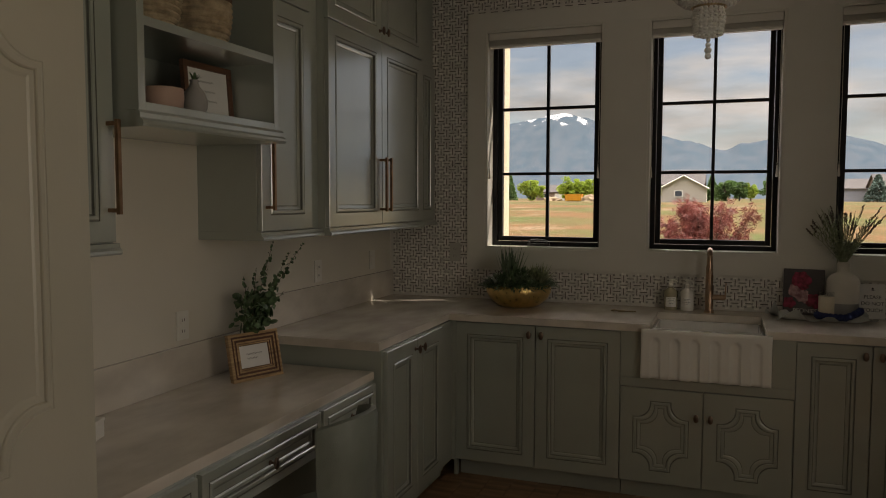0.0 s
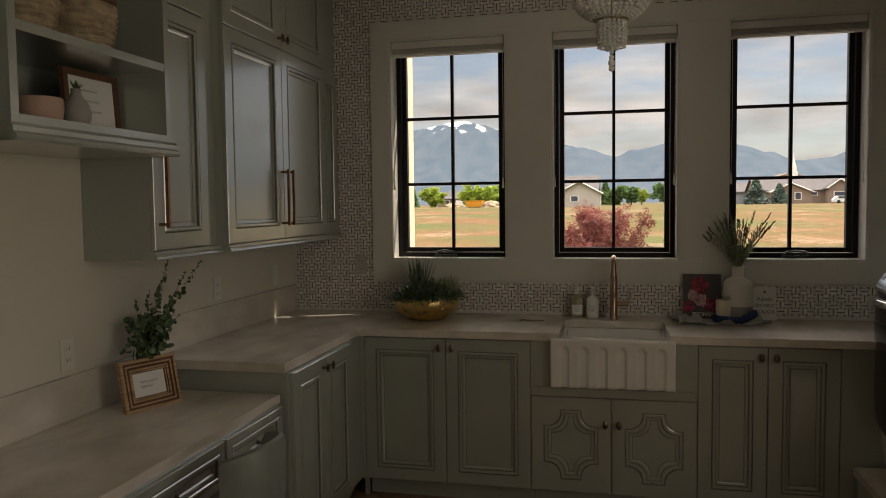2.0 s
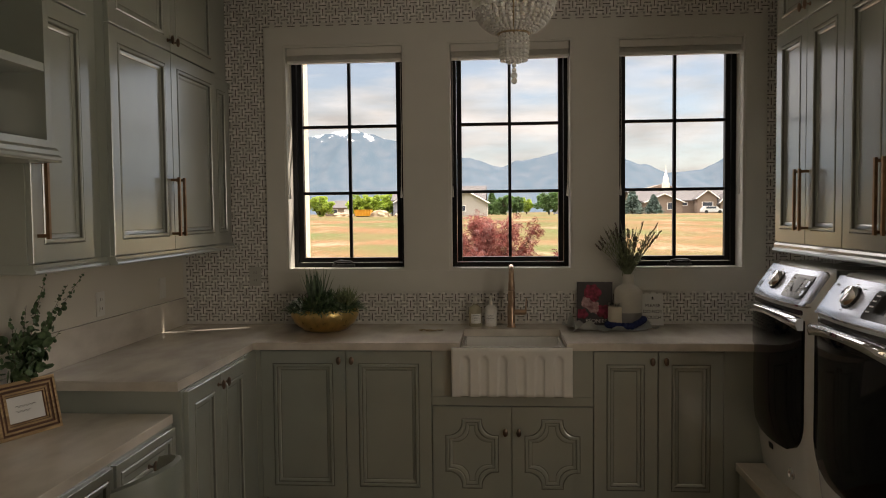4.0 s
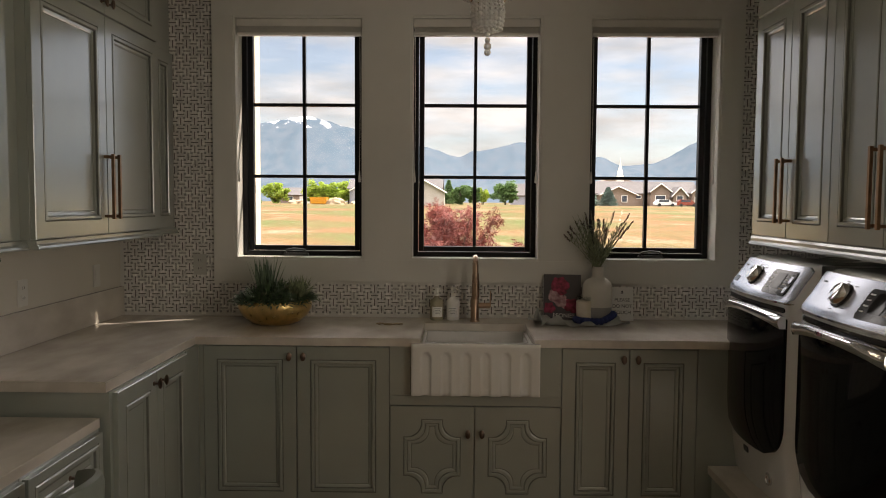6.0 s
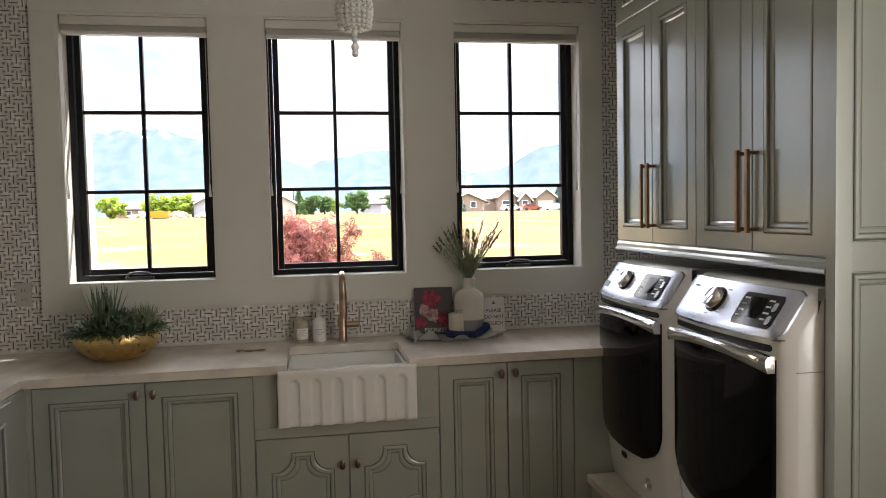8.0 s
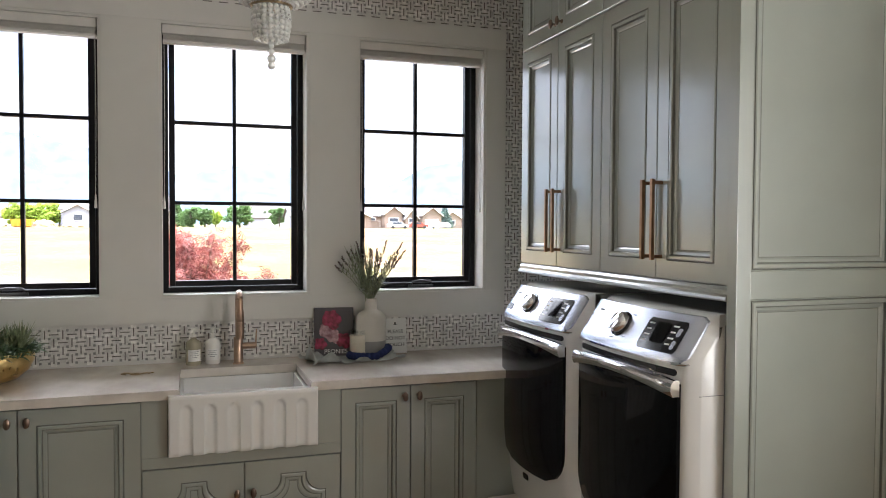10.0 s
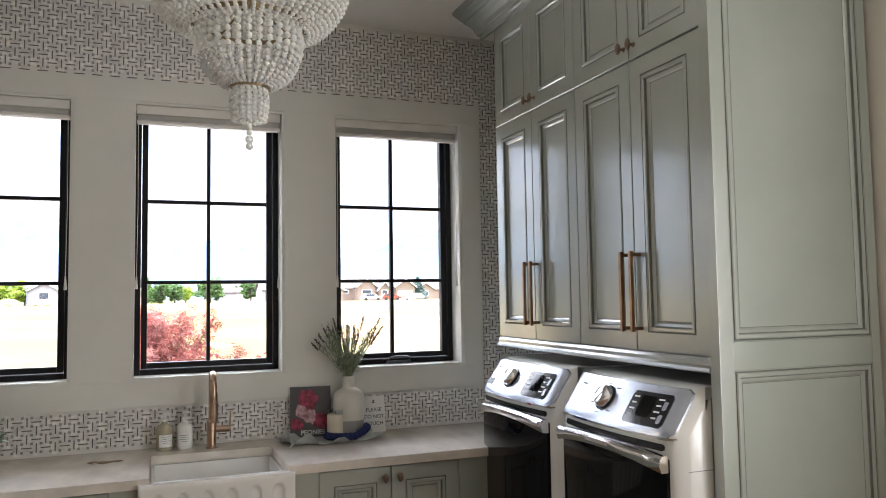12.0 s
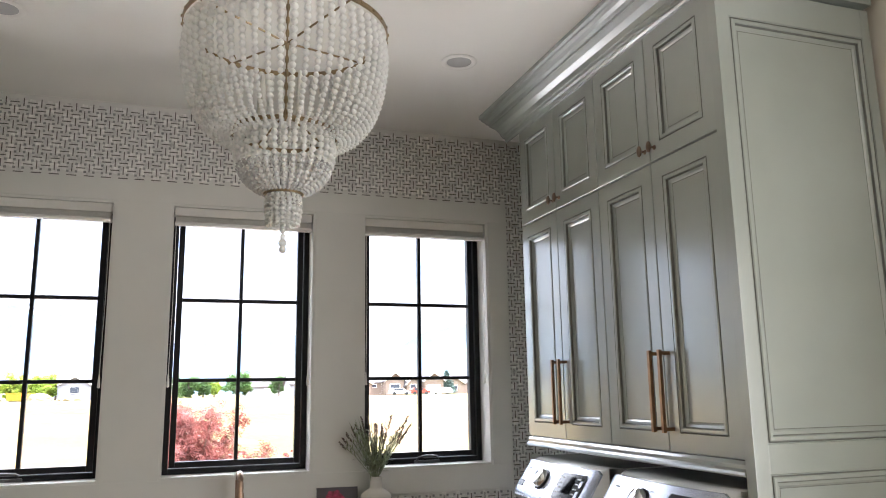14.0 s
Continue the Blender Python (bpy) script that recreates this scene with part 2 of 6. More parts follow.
def strip_profile(bm, profile, p0, p1, out):
    """Extrudes (out, up) pairs from p0 to p1, a moulding with capped ends."""
    p0, p1, out = Vector(p0), Vector(p1), Vector(out)
    a = [bm.verts.new(p0 + out * o + Vector((0, 0, u))) for o, u in profile]
    b = [bm.verts.new(p1 + out * o + Vector((0, 0, u))) for o, u in profile]
    n = len(a)
    for k in range(n):
        bm.faces.new((a[k], a[(k + 1) % n], b[(k + 1) % n], b[k]))
    bm.faces.new(a)
    bm.faces.new(list(reversed(b)))
    return bm


def outline(cx, cz, a, b, r, ledge=0.014):
    """A rectangle; with r, its corners are scooped out between two small ledges."""
    pts = []
    for sx, sz, order in ((1, 1, 1), (-1, 1, -1), (-1, -1, 1), (1, -1, -1)):
        if r <= 0:
            pts.append((cx + sx * a, cz + sz * b))
            continue
        k = 9
        run = [(a, b - r - ledge)]
        for i in range(k):
            t = math.pi / 2 * i / (k - 1)
            run.append((a - ledge - r * math.sin(t), b - ledge - r * math.cos(t)))
        run.append((a - r - ledge, b))
        run = [(cx + sx * x, cz + sz * z) for x, z in run]
        # the run goes from the side edge to the top edge
        pts += run if order == 1 else run[::-1]
    return pts


def panel_door(w, h, stile=0.062, scoop=0.0, thick=0.02, panels=None):
    """A door leaf, x 0..w, z 0..h, back at y 0 and face at y -thick, with a moulded panel sunk in it."""
    bm = bmesh.new()
    e = 0.002
    rim = [bm.verts.new((x, 0, z)) for x, z in ((w, h), (0, h), (0, 0), (w, 0))]
    mid = [bm.verts.new((x, -thick + e, z)) for x, z in ((w, h), (0, h), (0, 0), (w, 0))]
    top = [bm.verts.new((x, -thick, z)) for x, z in ((w - e, h - e), (e, h - e), (e, e), (w - e, e))]
    bm.faces.new(rim)
    for a, b in ((rim, mid), (mid, top)):
        for k in range(4):
            bm.faces.new((a[k], a[(k + 1) % 4], b[(k + 1) % 4], b[k]))
    holes = []
    for x0, x1, z0, z1 in panels or [(stile, w - stile, stile, h - stile)]:
        cx, cz, a, b = (x0 + x1) / 2, (z0 + z1) / 2, (x1 - x0) / 2, (z1 - z0) / 2
        steps = ((0, 0, 0), (0.0012, 0.003, 1), (0.0032, 0.003, 1), (0.0045, 0, 1), (0.008, -0.003, 0), (0.017, -0.003, 0), (0.0195, 0.001, 0), (0.0205, 0.0085, 1), (0.0225, 0.0095, 1), (0.031, 0.0105, 0), (0.037, 0.0145, 0), (0.0395, 0.0145, 1))
        prev = None
        for i, dep, dark in steps:
            r = scoop if scoop else 0
            ring = [bm.verts.new((x, -thick + dep * (0.6 if scoop else 1.0), z)) for x, z in outline(cx, cz, a - i, b - i, r)]
            if prev:
                n = len(ring)
                for k in range(n):
                    bm.faces.new((prev[k], prev[(k + 1) % n], ring[(k + 1) % n], ring[k])).material_index = dark
            else:
                holes.append(ring)
            prev = ring
        bm.faces.new(prev)
    es = [bm.edges.get((top[k], top[(k + 1) % 4])) for k in range(4)]
    for ring in holes:
        n = len(ring)
        es += [bm.edges.get((ring[k], ring[(k + 1) % n])) for k in range(n)]
    bmesh.ops.triangle_fill(bm, use_beauty=True, use_dissolve=False, edges=es)
    return bm


def pull(length):
    """An upright bar pull standing off a door."""
    bm = bmesh.new()
    box(bm, -0.007, 0.007, -0.045, -0.033, -length / 2, length / 2, 0.0015)
    for s in (-1, 1):
        box(bm, -0.006, 0.006, -0.034, 0, s * (length / 2 - 0.012) - 0.006, s * (length / 2 - 0.012) + 0.006, 0.001)
    return bm


def knob():
    bm = bmesh.new()
    rot = pose(0, 0, 0, 90, 0, 0)
    lathe(bm, [(0, 0), (0.009, 0), (0.009, 0.003), (0.0045, 0.006), (0.0045, 0.016), (0.008, 0.019), (0.0125, 0.024), (0.012, 0.029), (0.007, 0.033), (0, 0.034)], 16, rot)
    for v in bm.verts:
        if v.co.y < -0.017:
            v.co.z *= 1.7
    return bm


PULL = mesh_of(pull(0.28), "bar_pull", BRONZE)
KNOB = mesh_of(knob(), "oval_knob", KNOBMETAL, True)


def fit_on(name, mesh, parent, x, y, z, label=""):
    ob = new(name, mesh)
    ob.parent = parent
    ob.matrix_basis = pose(x, y, z)
    return tagged(ob, label) if label else ob


def cabinet(name, at, w, d, h, doors, label, group="", light_rail=0.0, toe=0.0, extra=None):
    """A cabinet: x 0..w, front at y 0, back at y d, z 0..h. doors: (x0, x1, z0, z1, scoop, grip, gx, gz)."""
    c = thing(name, at, label, "cabinet", group)
    bm = bmesh.new()
    box(bm, 0, w, 0, d, toe, h, 0.001)
    if toe:
        box(bm, 0.002, w - 0.002, 0.065, d, 0, toe)
    part("body", bm, SAGE, c)
    if light_rail:
        bm = bmesh.new()
        strip_profile(bm, [(0, 0), (0.028, 0), (0.032, 0.006), (0.030, 0.014), (0.022, 0.022), (0.022, 0.034), (0.014, light_rail), (0, light_rail)], (-0.004, -0.002, -light_rail), (w + 0.004, -0.002, -light_rail), (0, -1, 0))
        box(bm, 0, w, -0.002, 0.018, -light_rail, -0.0005)
        box(bm, 0, 0.018, 0.018, d, -light_rail, -0.0005)
        box(bm, w - 0.018, w, 0.018, d, -light_rail, -0.0005)
        part("light_rail", bm, SAGE, c)
    for x0, x1, z0, z1, scoop, grip, gx, gz in doors:
        kind = "drawer_front" if (x1 - x0) > (z1 - z0) else "cabinet_door"
        st = 0.062 if min(x1 - x0, z1 - z0) > 0.2 else 0.03
        dr = part(kind, panel_door(x1 - x0 - 0.0044, z1 - z0 - 0.0044, st, scoop), SAGE, c, at=pose(x0 + 0.0022, -0.001, z0 + 0.0022))
        if grip == "pull":
            fit_on("bar_pull", PULL, dr, gx - x0, -0.02, gz - z0, "bronze bar pull")
        elif grip == "knob":
            fit_on("knob", KNOB, dr, gx - x0, -0.02, gz - z0, "oval bronze knob")
    return c


# ---- the room: x along the window wall, y towards it, floor at 0 ----
XL, XR, YD, ZC = -1.965, 1.99, -5.3, 3.05
WIN = (-0.965, 0.0, 0.964)
WW, WZ0, WZ1 = 0.3555, 1.232, 2.552
TOUT = 0.28


def wall_with_holes(name, x0, x1, z0, z1, y0, y1, holes, mat, label):
    """A wall between y0 and y1 with rectangular openings (xa, xb, za, zb)."""
    bm = bmesh.new()
    xs = sorted({x0, x1, *[h[0] for h in holes], *[h[1] for h in holes]})
    for a, b in zip(xs, xs[1:]):
        zs = [(z0, z1)]
        for h in holes:
            if h[0] <= a + 1e-6 and b <= h[1] + 1e-6:
                zs = [(z0, h[2]), (h[3], z1)]
        for za, zb in zs:
            if zb - za > 1e-4:
                box(bm, a, b, y0, y1, za, zb)
    bmesh.ops.remove_doubles(bm, verts=bm.verts, dist=1e-5)
    return solid(name, bm, mat, label, "wall", "structure")


holes = [(c - WW, c + WW, WZ0, WZ1) for c in WIN]
wall_with_holes("wall_north", XL - 0.2, XR + 0.2, -0.4, ZC + 0.3, 0.012, 0.18, holes, WALLPAINT, "window wall core, painted white inside the reveals")
wall_with_holes("facade_wall", XL - 4, XR + 4, -0.5, ZC + 1.2, 0.18, TOUT, [(a - 0.045, b + 0.045, c, d + 0.03) for a, b, c, d in holes], STUCCO, "cream stucco outer face of the window wall")
# mosaic skin around the casing
mosaic_wall = wall_with_holes("mosaic_wall_tile", XL, XR, 0.9, ZC, 0.0, 0.012, [(-1.42, 1.42, 1.12, 2.65)], GROUT, "white and grey basketweave mosaic tile wall")

solid("wall_west", boxes((XL - 0.15, XL, -5.3, 0.0, -0.02, ZC)), WALLPAINT, "plain warm white painted side wall", "wall", "structure")
# its gap is out of view, added to hold the side fill lamp
solid("wall_east", boxes((XR, XR + 0.15, -3.0, 0.0, -0.02, ZC), (XR, XR + 0.15, -5.3, -4.5, -0.02, ZC), (XR, XR + 0.15, -4.5, -3.0, -0.02, 0.8), (XR, XR + 0.15, -4.5, -3.0, 2.3, ZC)), WALLPAINT, "plain warm white painted side wall", "wall", "structure")
solid("ceiling", boxes((XL - 0.15, XR + 0.15, -5.45, 0.0, ZC, ZC + 0.12)), CEILPAINT, "flat white painted ceiling", "ceiling", "structure")
# unseen slab added to stop direct sun at the side gap
solid("side_sun_shade", boxes((XR + 0.152, XR + 3.2, -6.2, -1.6, 2.62, 2.78)), STUCCO, "plain cream slab added out of view to keep sun off the side gap", "roof", "structure")
# unseen pale slab added to bounce sunlight up onto the ceiling
solid("patio", boxes((-6.0, 2.2, TOUT + 0.003, 6.6, -0.6, -0.43)), BOUNCE_SLAB, "pale slab added out of view to bounce sunlight in through the windows", "patio", "structure")
# unseen wall added to block sun from the windows farther right
bm = boxes((2.25, 2.55, TOUT, 1.4, -0.5, 6.2))
solid("sun_block_wall", bm, STUCCO, "cream stucco wall added out of view to block part of the sun", "wall", "structure")
solid("facade_pier", boxes((-1.9, -1.36, TOUT + 0.002, 0.70, -0.5, 6.2)), STUCCO, "cream stucco pier of the outer wall", "wall", "structure")
floor = solid("floor", boxes((XL - 0.15, XR + 0.15, -5.3, 0.0, -0.05, -0.012), (-4.2, 4.2, -9.0, -5.301, -0.05, -0.012)), WOODFLOOR, "brown oak plank floor", "floor", "structure")
# wall with the wide doorway, and the plain room behind it
bm = boxes((XL - 0.15, -1.14, -5.3, -5.17, -0.02, ZC), (0.9, XR + 0.15, -5.3, -5.17, -0.02, ZC), (-1.14, 0.9, -5.3, -5.17, 2.46, ZC))
solid("wall_south", bm, WALLPAINT, "warm white wall with a wide doorway", "wall", "structure")
bm = boxes((-4.2, -4.05, -9.0, -5.3, -0.02, ZC), (4.05, 4.2, -9.0, -5.3, -0.02, ZC), (-4.2, XL - 0.15, -5.45, -5.3, -0.02, ZC), (XR + 0.15, 4.2, -5.45, -5.3, -0.02, ZC))
solid("wall_next_room", bm, WALLPAINT, "plain warm white walls of the next room", "wall", "structure")
wall_with_holes("wall_next_room_south", -4.2, 4.2, -0.02, ZC, -9.0, -8.85, [], WALLPAINT, "plain warm white wall of the next room")
solid("ceiling_next_room", boxes((-4.2, 4.2, -9.0, -5.45, ZC, ZC + 0.12)), CEILPAINT, "flat white painted ceiling of the next room", "ceiling", "structure")

# window casing: flat boards butted round the three openings
bm = bmesh.new()
Y0, Y1 = -0.019, 0.0
zb0, zt1 = 1.112, 2.658
box(bm, -1.435, 1.435, Y0, Y1, zb0, WZ0, 0.0015)
box(bm, -1.435, 1.435, Y0, Y1, WZ1, zt1, 0.0015)
edges_x = [-1.435] + [e for c in WIN for e in (c - WW, c + WW)] + [1.435]
for a, b in zip(edges_x[::2], edges_x[1::2]):
    box(bm, a, b, Y0 + 0.0004, Y1, WZ0, WZ1, 0.001)
solid("window_casing", bm, CASING, "flat off-white board casing round three windows", "trim", "structure")


def window(i, cx):
    w = thing("window_%d" % i, pose(cx, 0.0, WZ0), "tall black-framed casement window with a six-pane grid", "window", "windows over the counter", "structure")
    H = WZ1 - WZ0
    # lined reveal
    bm = bmesh.new()
    t = 0.012
    box(bm, -WW, -WW + t, -0.012, 0.13, 0, H)
    box(bm, WW - t, WW, -0.012, 0.13, 0, H)
    box(bm, -WW + t, WW - t, -0.012, 0.13, H - t, H)
    box(bm, -WW + t, WW - t, -0.014, 0.13, 0, t)
    part("reveal", bm, CASING, w)
    # black frame and sash
    bm = bmesh.new()
    f = 0.026
    a, za, zb = WW - t, t, H - t
    y0, y1 = 0.115, 0.1795
    box(bm, -a, -a + f, y0, y1, za, zb, 0.002)
    box(bm, a - f, a, y0, y1, za, zb, 0.002)
    box(bm, -a + f, a - f, y0, y1, zb - f, zb, 0.002)
    box(bm, -a + f, a - f, y0, y1, za, za + f, 0.002)
    part("window_frame", bm, BLACKFRAME, w)
    bm = bmesh.new()
    b, zc, zd, g = a - f - 0.003, za + f + 0.003, zb - f - 0.003, 0.028
    ys, ye = 0.133, 0.173
    box(bm, -b, -b + g, ys, ye, zc, zd, 0.003)
    box(bm, b - g, b, ys, ye, zc, zd, 0.003)
    box(bm, -b + g, b - g, ys, ye, zd - g, zd, 0.003)
    box(bm, -b + g, b - g, ys, ye, zc, zc + g, 0.003)
    part("sash", bm, BLACKFRAME, w)
    gx0, gx1, gz0, gz1 = -b + g, b - g, zc + g, zd - g
    bm = bmesh.new()
    mz = [1.692 - WZ0, 2.093 - WZ0]
    box(bm, -0.009, 0.009, 0.139, 0.167, gz0, gz1, 0.002)
    for z in mz:
        box(bm, gx0, -0.009, 0.1395, 0.1665, z - 0.009, z + 0.009, 0.002)
        box(bm, 0.009, gx1, 0.1395, 0.1665, z - 0.009, z + 0.009, 0.002)
    part("muntin", bm, BLACKFRAME, w)
    zs = [gz0, mz[0] - 0.009, mz[0] + 0.009, mz[1] - 0.009, mz[1] + 0.009, gz1]
    for x0, x1 in ((gx0, -0.009), (0.009, gx1)):
        for z0, z1 in zip(zs[::2], zs[1::2]):
            p = part("pane", boxes((x0 - 0.003, x1 + 0.003, 0.152, 0.155, z0 - 0.003, z1 + 0.003)), GLASS, w)
            p.visible_shadow = False
    # crank at the foot of the sash
    if i != 2:
        bm = bmesh.new()
        s = -0.11 if i == 1 else -0.05
        box(bm, s, s + 0.14, 0.085, 0.107, t + 0.002, t + 0.017, 0.005)
        tube(bm, [(s + 0.012, 0.09, t + 0.016), (s + 0.02, 0.08, t + 0.034), (s + 0.06, 0.078, t + 0.040), (s + 0.115, 0.079, t + 0.037), (s + 0.13, 0.081, t + 0.026)], [0.006, 0.006, 0.007, 0.006, 0.007], 8)
        part("crank_handle", bm, CRANK, w, "folding grey crank handle", smooth=True)
    # raised blind under the head, with its cords
    bl = thing("blind", pose(cx, 0.0, WZ1), "white cellular blind raised under the window head", "blind", "blinds")
    bm = bmesh.new()
    box(bm, -a + 0.004, a - 0.004, 0.004, 0.052, -0.055, -0.013, 0.003)
    part("head_rail", bm, BLIND, bl)
    bm = bmesh.new()
    zig = [(0.0, -0.0556)] + [(0.021 if k % 2 else 0.013, -0.0556 - 0.0028 * k) for k in range(1, 10)] + [(0.0, -0.0832)]
    strip_profile(bm, zig, (-a + 0.008, 0.028, 0), (a - 0.008, 0.028, 0), (0, -1, 0))
    box(bm, -a + 0.008, a - 0.008, 0.029, 0.049, -0.083, -0.0556)
    part("pleated_fabric", bm, BLIND, bl)
    bm = bmesh.new()
    box(bm, -a + 0.006, a - 0.006, 0.006, 0.05, -0.099, -0.0835, 0.003)
    part("bottom_rail", bm, BLIND, bl)
    for s in (-1, 1):
        bm = bmesh.new()
        x = s * (a - 0.012)
        tube(bm, [(x, 0.010, -0.098), (x + 0.002, 0.008, -0.5), (x - 0.002, 0.008, -0.83)], 0.0014, 5)
        lathe(bm, [(0, -0.895), (0.007, -0.893), (0.006, -0.87), (0.0025, -0.83), (0, -0.828)], 10, pose(x - 0.002, 0.008, 0))
        part("cord", bm, BLIND, bl)


for i, c in enumerate(WIN):
    window(i + 1, c)

# ---- base cabinets and counters ----
FY = -0.635
ZB = 0.875
base_label = "sage green painted base cabinet with two moulded doors"
dz0, dz1 = 0.105, ZB - 0.004
kz = 0.822
kx = 0.033
cabinet("base_cabinet", pose(-1.293, FY + 0.02, 0), 0.883, 0.60, ZB, [(0, 0.442, dz0, dz1, 0, "knob", 0.442 - kx, kz), (0.442, 0.883, dz0, dz1, 0, "knob", 0.442 + kx, kz)], base_label, "base cabinets", toe=0.1)
sb = cabinet("sink_cabinet", pose(-0.41, FY + 0.02, 0), 0.807, 0.60, 0.64, [(0, 0.4, dz0, 0.592, 0.07, "knob", 0.4 - kx, 0.462), (0.4, 0.807, dz0, 0.592, 0.07, "knob", 0.4 + kx, 0.462)], "sage green sink cabinet with scooped panel doors", "base cabinets", toe=0.1)
part("apron_rail", boxes((0, 0.807, -0.02, -0.001, 0.5945, 0.6395), (0, 0.098, -0.02, 0.02, 0.6405, ZB), (0.705, 0.807, -0.02, 0.02, 0.6405, ZB), bev=0.001), SAGE, sb)
cabinet("base_cabinet", pose(0.397, FY + 0.02, 0), 0.635, 0.60, ZB, [(0, 0.317, dz0, dz1, 0, "knob", 0.317 - kx, kz), (0.317, 0.635, dz0, dz1, 0, "knob", 0.317 + kx, kz)], base_label, "base cabinets", toe=0.1)
cabinet("corner_filler_cabinet", pose(1.034, FY + 0.005, 0), 0.6, 0.60, ZB, [], "plain sage green filler between base cabinet and laundry platform", toe=0.1)
# along the side wall
cabinet("base_cabinet", pose(-1.32, -1.545, 0, 0, 0, 90), 0.745, 0.60, ZB, [(0.02, 0.372, dz0, dz1, 0, "knob", 0.372 - kx, kz), (0.372, 0.725, dz0, dz1, 0, "knob", 0.372 + kx, kz)], base_label, "base cabinets", toe=0.1)
cabinet("corner_filler_cabinet", pose(-1.318, -0.798, 0, 0, 0, 90), 0.17, 0.60, ZB, [], "plain sage green corner filler", toe=0.1)

cabinet("corner_filler_cabinet", pose(-1.3172, FY + 0.005, 0), 0.0235, 0.04, ZB, [], "narrow sage green stile closing the corner", toe=0.1)

# worktop: an L with a cut for the sink
SX0, SX1, SYB = -0.266, 0.266, -0.20
CT0, CT1 = 0.8775, 0.915
bm = bmesh.new()
pts = [(XL + 0.001, 0), (XL + 0.001, -1.56), (-1.324, -1.56), (-1.324, -0.655), (SX0, -0.655), (SX0, SYB), (SX1, SYB), (SX1, -0.655), (1.6, -0.655), (1.6, 0)]
lo = [bm.verts.new((x, y - 0.001, CT0)) for x, y in pts]
hi = [bm.verts.new((x, y - 0.001, CT1)) for x, y in pts]
bm.faces.new(lo)
bm.faces.new(list(reversed(hi)))
for k in range(len(pts)):
    k2 = (k + 1) % len(pts)
    bm.faces.new((lo[k], lo[k2], hi[k2], hi[k]))
es = [e for e in bm.edges if e.verts[0].co.z > 0.9 and e.verts[1].co.z > 0.9]
bmesh.ops.bevel(bm, geom=es, offset=0.004, segments=2, affect="EDGES")
solid("worktop", bm, QUARTZ, "grey veined quartz worktop running round the corner", "worktop")
DZ = 0.79
solid("desk_worktop", boxes((XL + 0.001, -1.345, -3.128, -1.566, DZ - 0.035, DZ), bev=0.003), QUARTZ, "grey veined quartz desk top against the wall", "worktop")
bm = boxes((XL + 0.001, XL + 0.021, -1.56, -0.002, CT1 + 0.0005, 1.075), (XL + 0.001, XL + 0.021, -3.128, -1.5605, DZ + 0.0005, 0.95), bev=0.002)
solid("backsplash", bm, QUARTZ, "low quartz upstand along the side wall", "backsplash")

# desk with drawers and a knee space
desk = cabinet("desk_drawer_unit", pose(-1.352, -2.046, 0, 0, 0, 90), 0.484, 0.59, DZ - 0.037, [(0.01, 0.474, 0.58, 0.745, 0, "knob", 0.24, 0.66), (0.01, 0.474, 0.345, 0.58, 0, "knob", 0.24, 0.46), (0.01, 0.474, 0.105, 0.345, 0, "knob", 0.24, 0.23)], "sage green desk pedestal with three moulded drawers", toe=0.1)
cabinet("desk_centre_drawer", pose(-1.352, -2.748, DZ - 0.037 - 0.175, 0, 0, 90), 0.70, 0.55, 0.175, [(0.002, 0.698, 0.004, 0.168, 0, "knob", 0.35, 0.086)], "shallow sage green drawer over the knee space of the desk")
cabinet("desk_drawer_unit", pose(-1.352, -3.126, 0, 0, 0, 90), 0.376, 0.59, DZ - 0.037, [(0.01, 0.366, 0.58, 0.745, 0, "knob", 0.188, 0.66), (0.01, 0.366, 0.345, 0.58, 0, "knob", 0.188, 0.46), (0.01, 0.366, 0.105, 0.345, 0, "knob", 0.188, 0.23)], "sage green desk pedestal with three moulded drawers", toe=0.1)

# ---- wall cabinets ----
UZ = 1.402
HT = 2.93
up = "tall sage green wall cabinet with moulded doors in two tiers"
CROWN = [(0, 0), (0.010, 0), (0.016, 0.008), (0.016, 0.016), (0.030, 0.018), (0.034, 0.028), (0.040, 0.030), (0.050, 0.048), (0.072, 0.064), (0.098, 0.073), (0.104, 0.073), (0.106, 0.082), (0.122, 0.085), (0.134, 0.096), (0.150, 0.100), (0.152, 0.108), (0.165, 0.110), (0.165, 0.128), (0, 0.128)]


def tiers(w, n, split, ph=0.28, gz=0.205, kg=0.05):
    """Doors of two tiers, n across, in pairs."""
    out = []
    step = w / n
    for k in range(n):
        inner = (k + 1) * step - 0.03 if k % 2 == 0 else k * step + 0.03
        out.append((k * step, (k + 1) * step, 0.002, split - UZ, 0, "pull", inner, gz))
        out.append((k * step, (k + 1) * step, split - UZ + 0.003, HT - UZ - 0.005, 0, "knob", inner, split - UZ + kg))
    return out


# over the machines
cabinet("wall_cabinet", pose(1.345, -0.472, UZ, 0, 0, -90), 1.504, 0.62, HT - UZ, tiers(1.504, 4, 2.428, gz=0.205), up, "wall cabinets", light_rail=0.045)
# tall end panel beside the machines
ep = thing("end_panel", pose(1.318, -2.0405, 0), "sage green tall end panel with raised mouldings", "cabinet panel")
EH = ZC - 0.131
for x0, x1 in ((0, 0.0515), (0.6175, 0.655)):
    part("stile", boxes((x0, x1, 0.02, 0.062, 0, EH), bev=0.001), SAGE, ep)
for z0, z1 in ((0, 0.12), (1.366, 1.451), (2.811, EH)):
    part("rail", boxes((0.0518, 0.6172, 0.0205, 0.062, z0, z1), bev=0.0008), SAGE, ep)
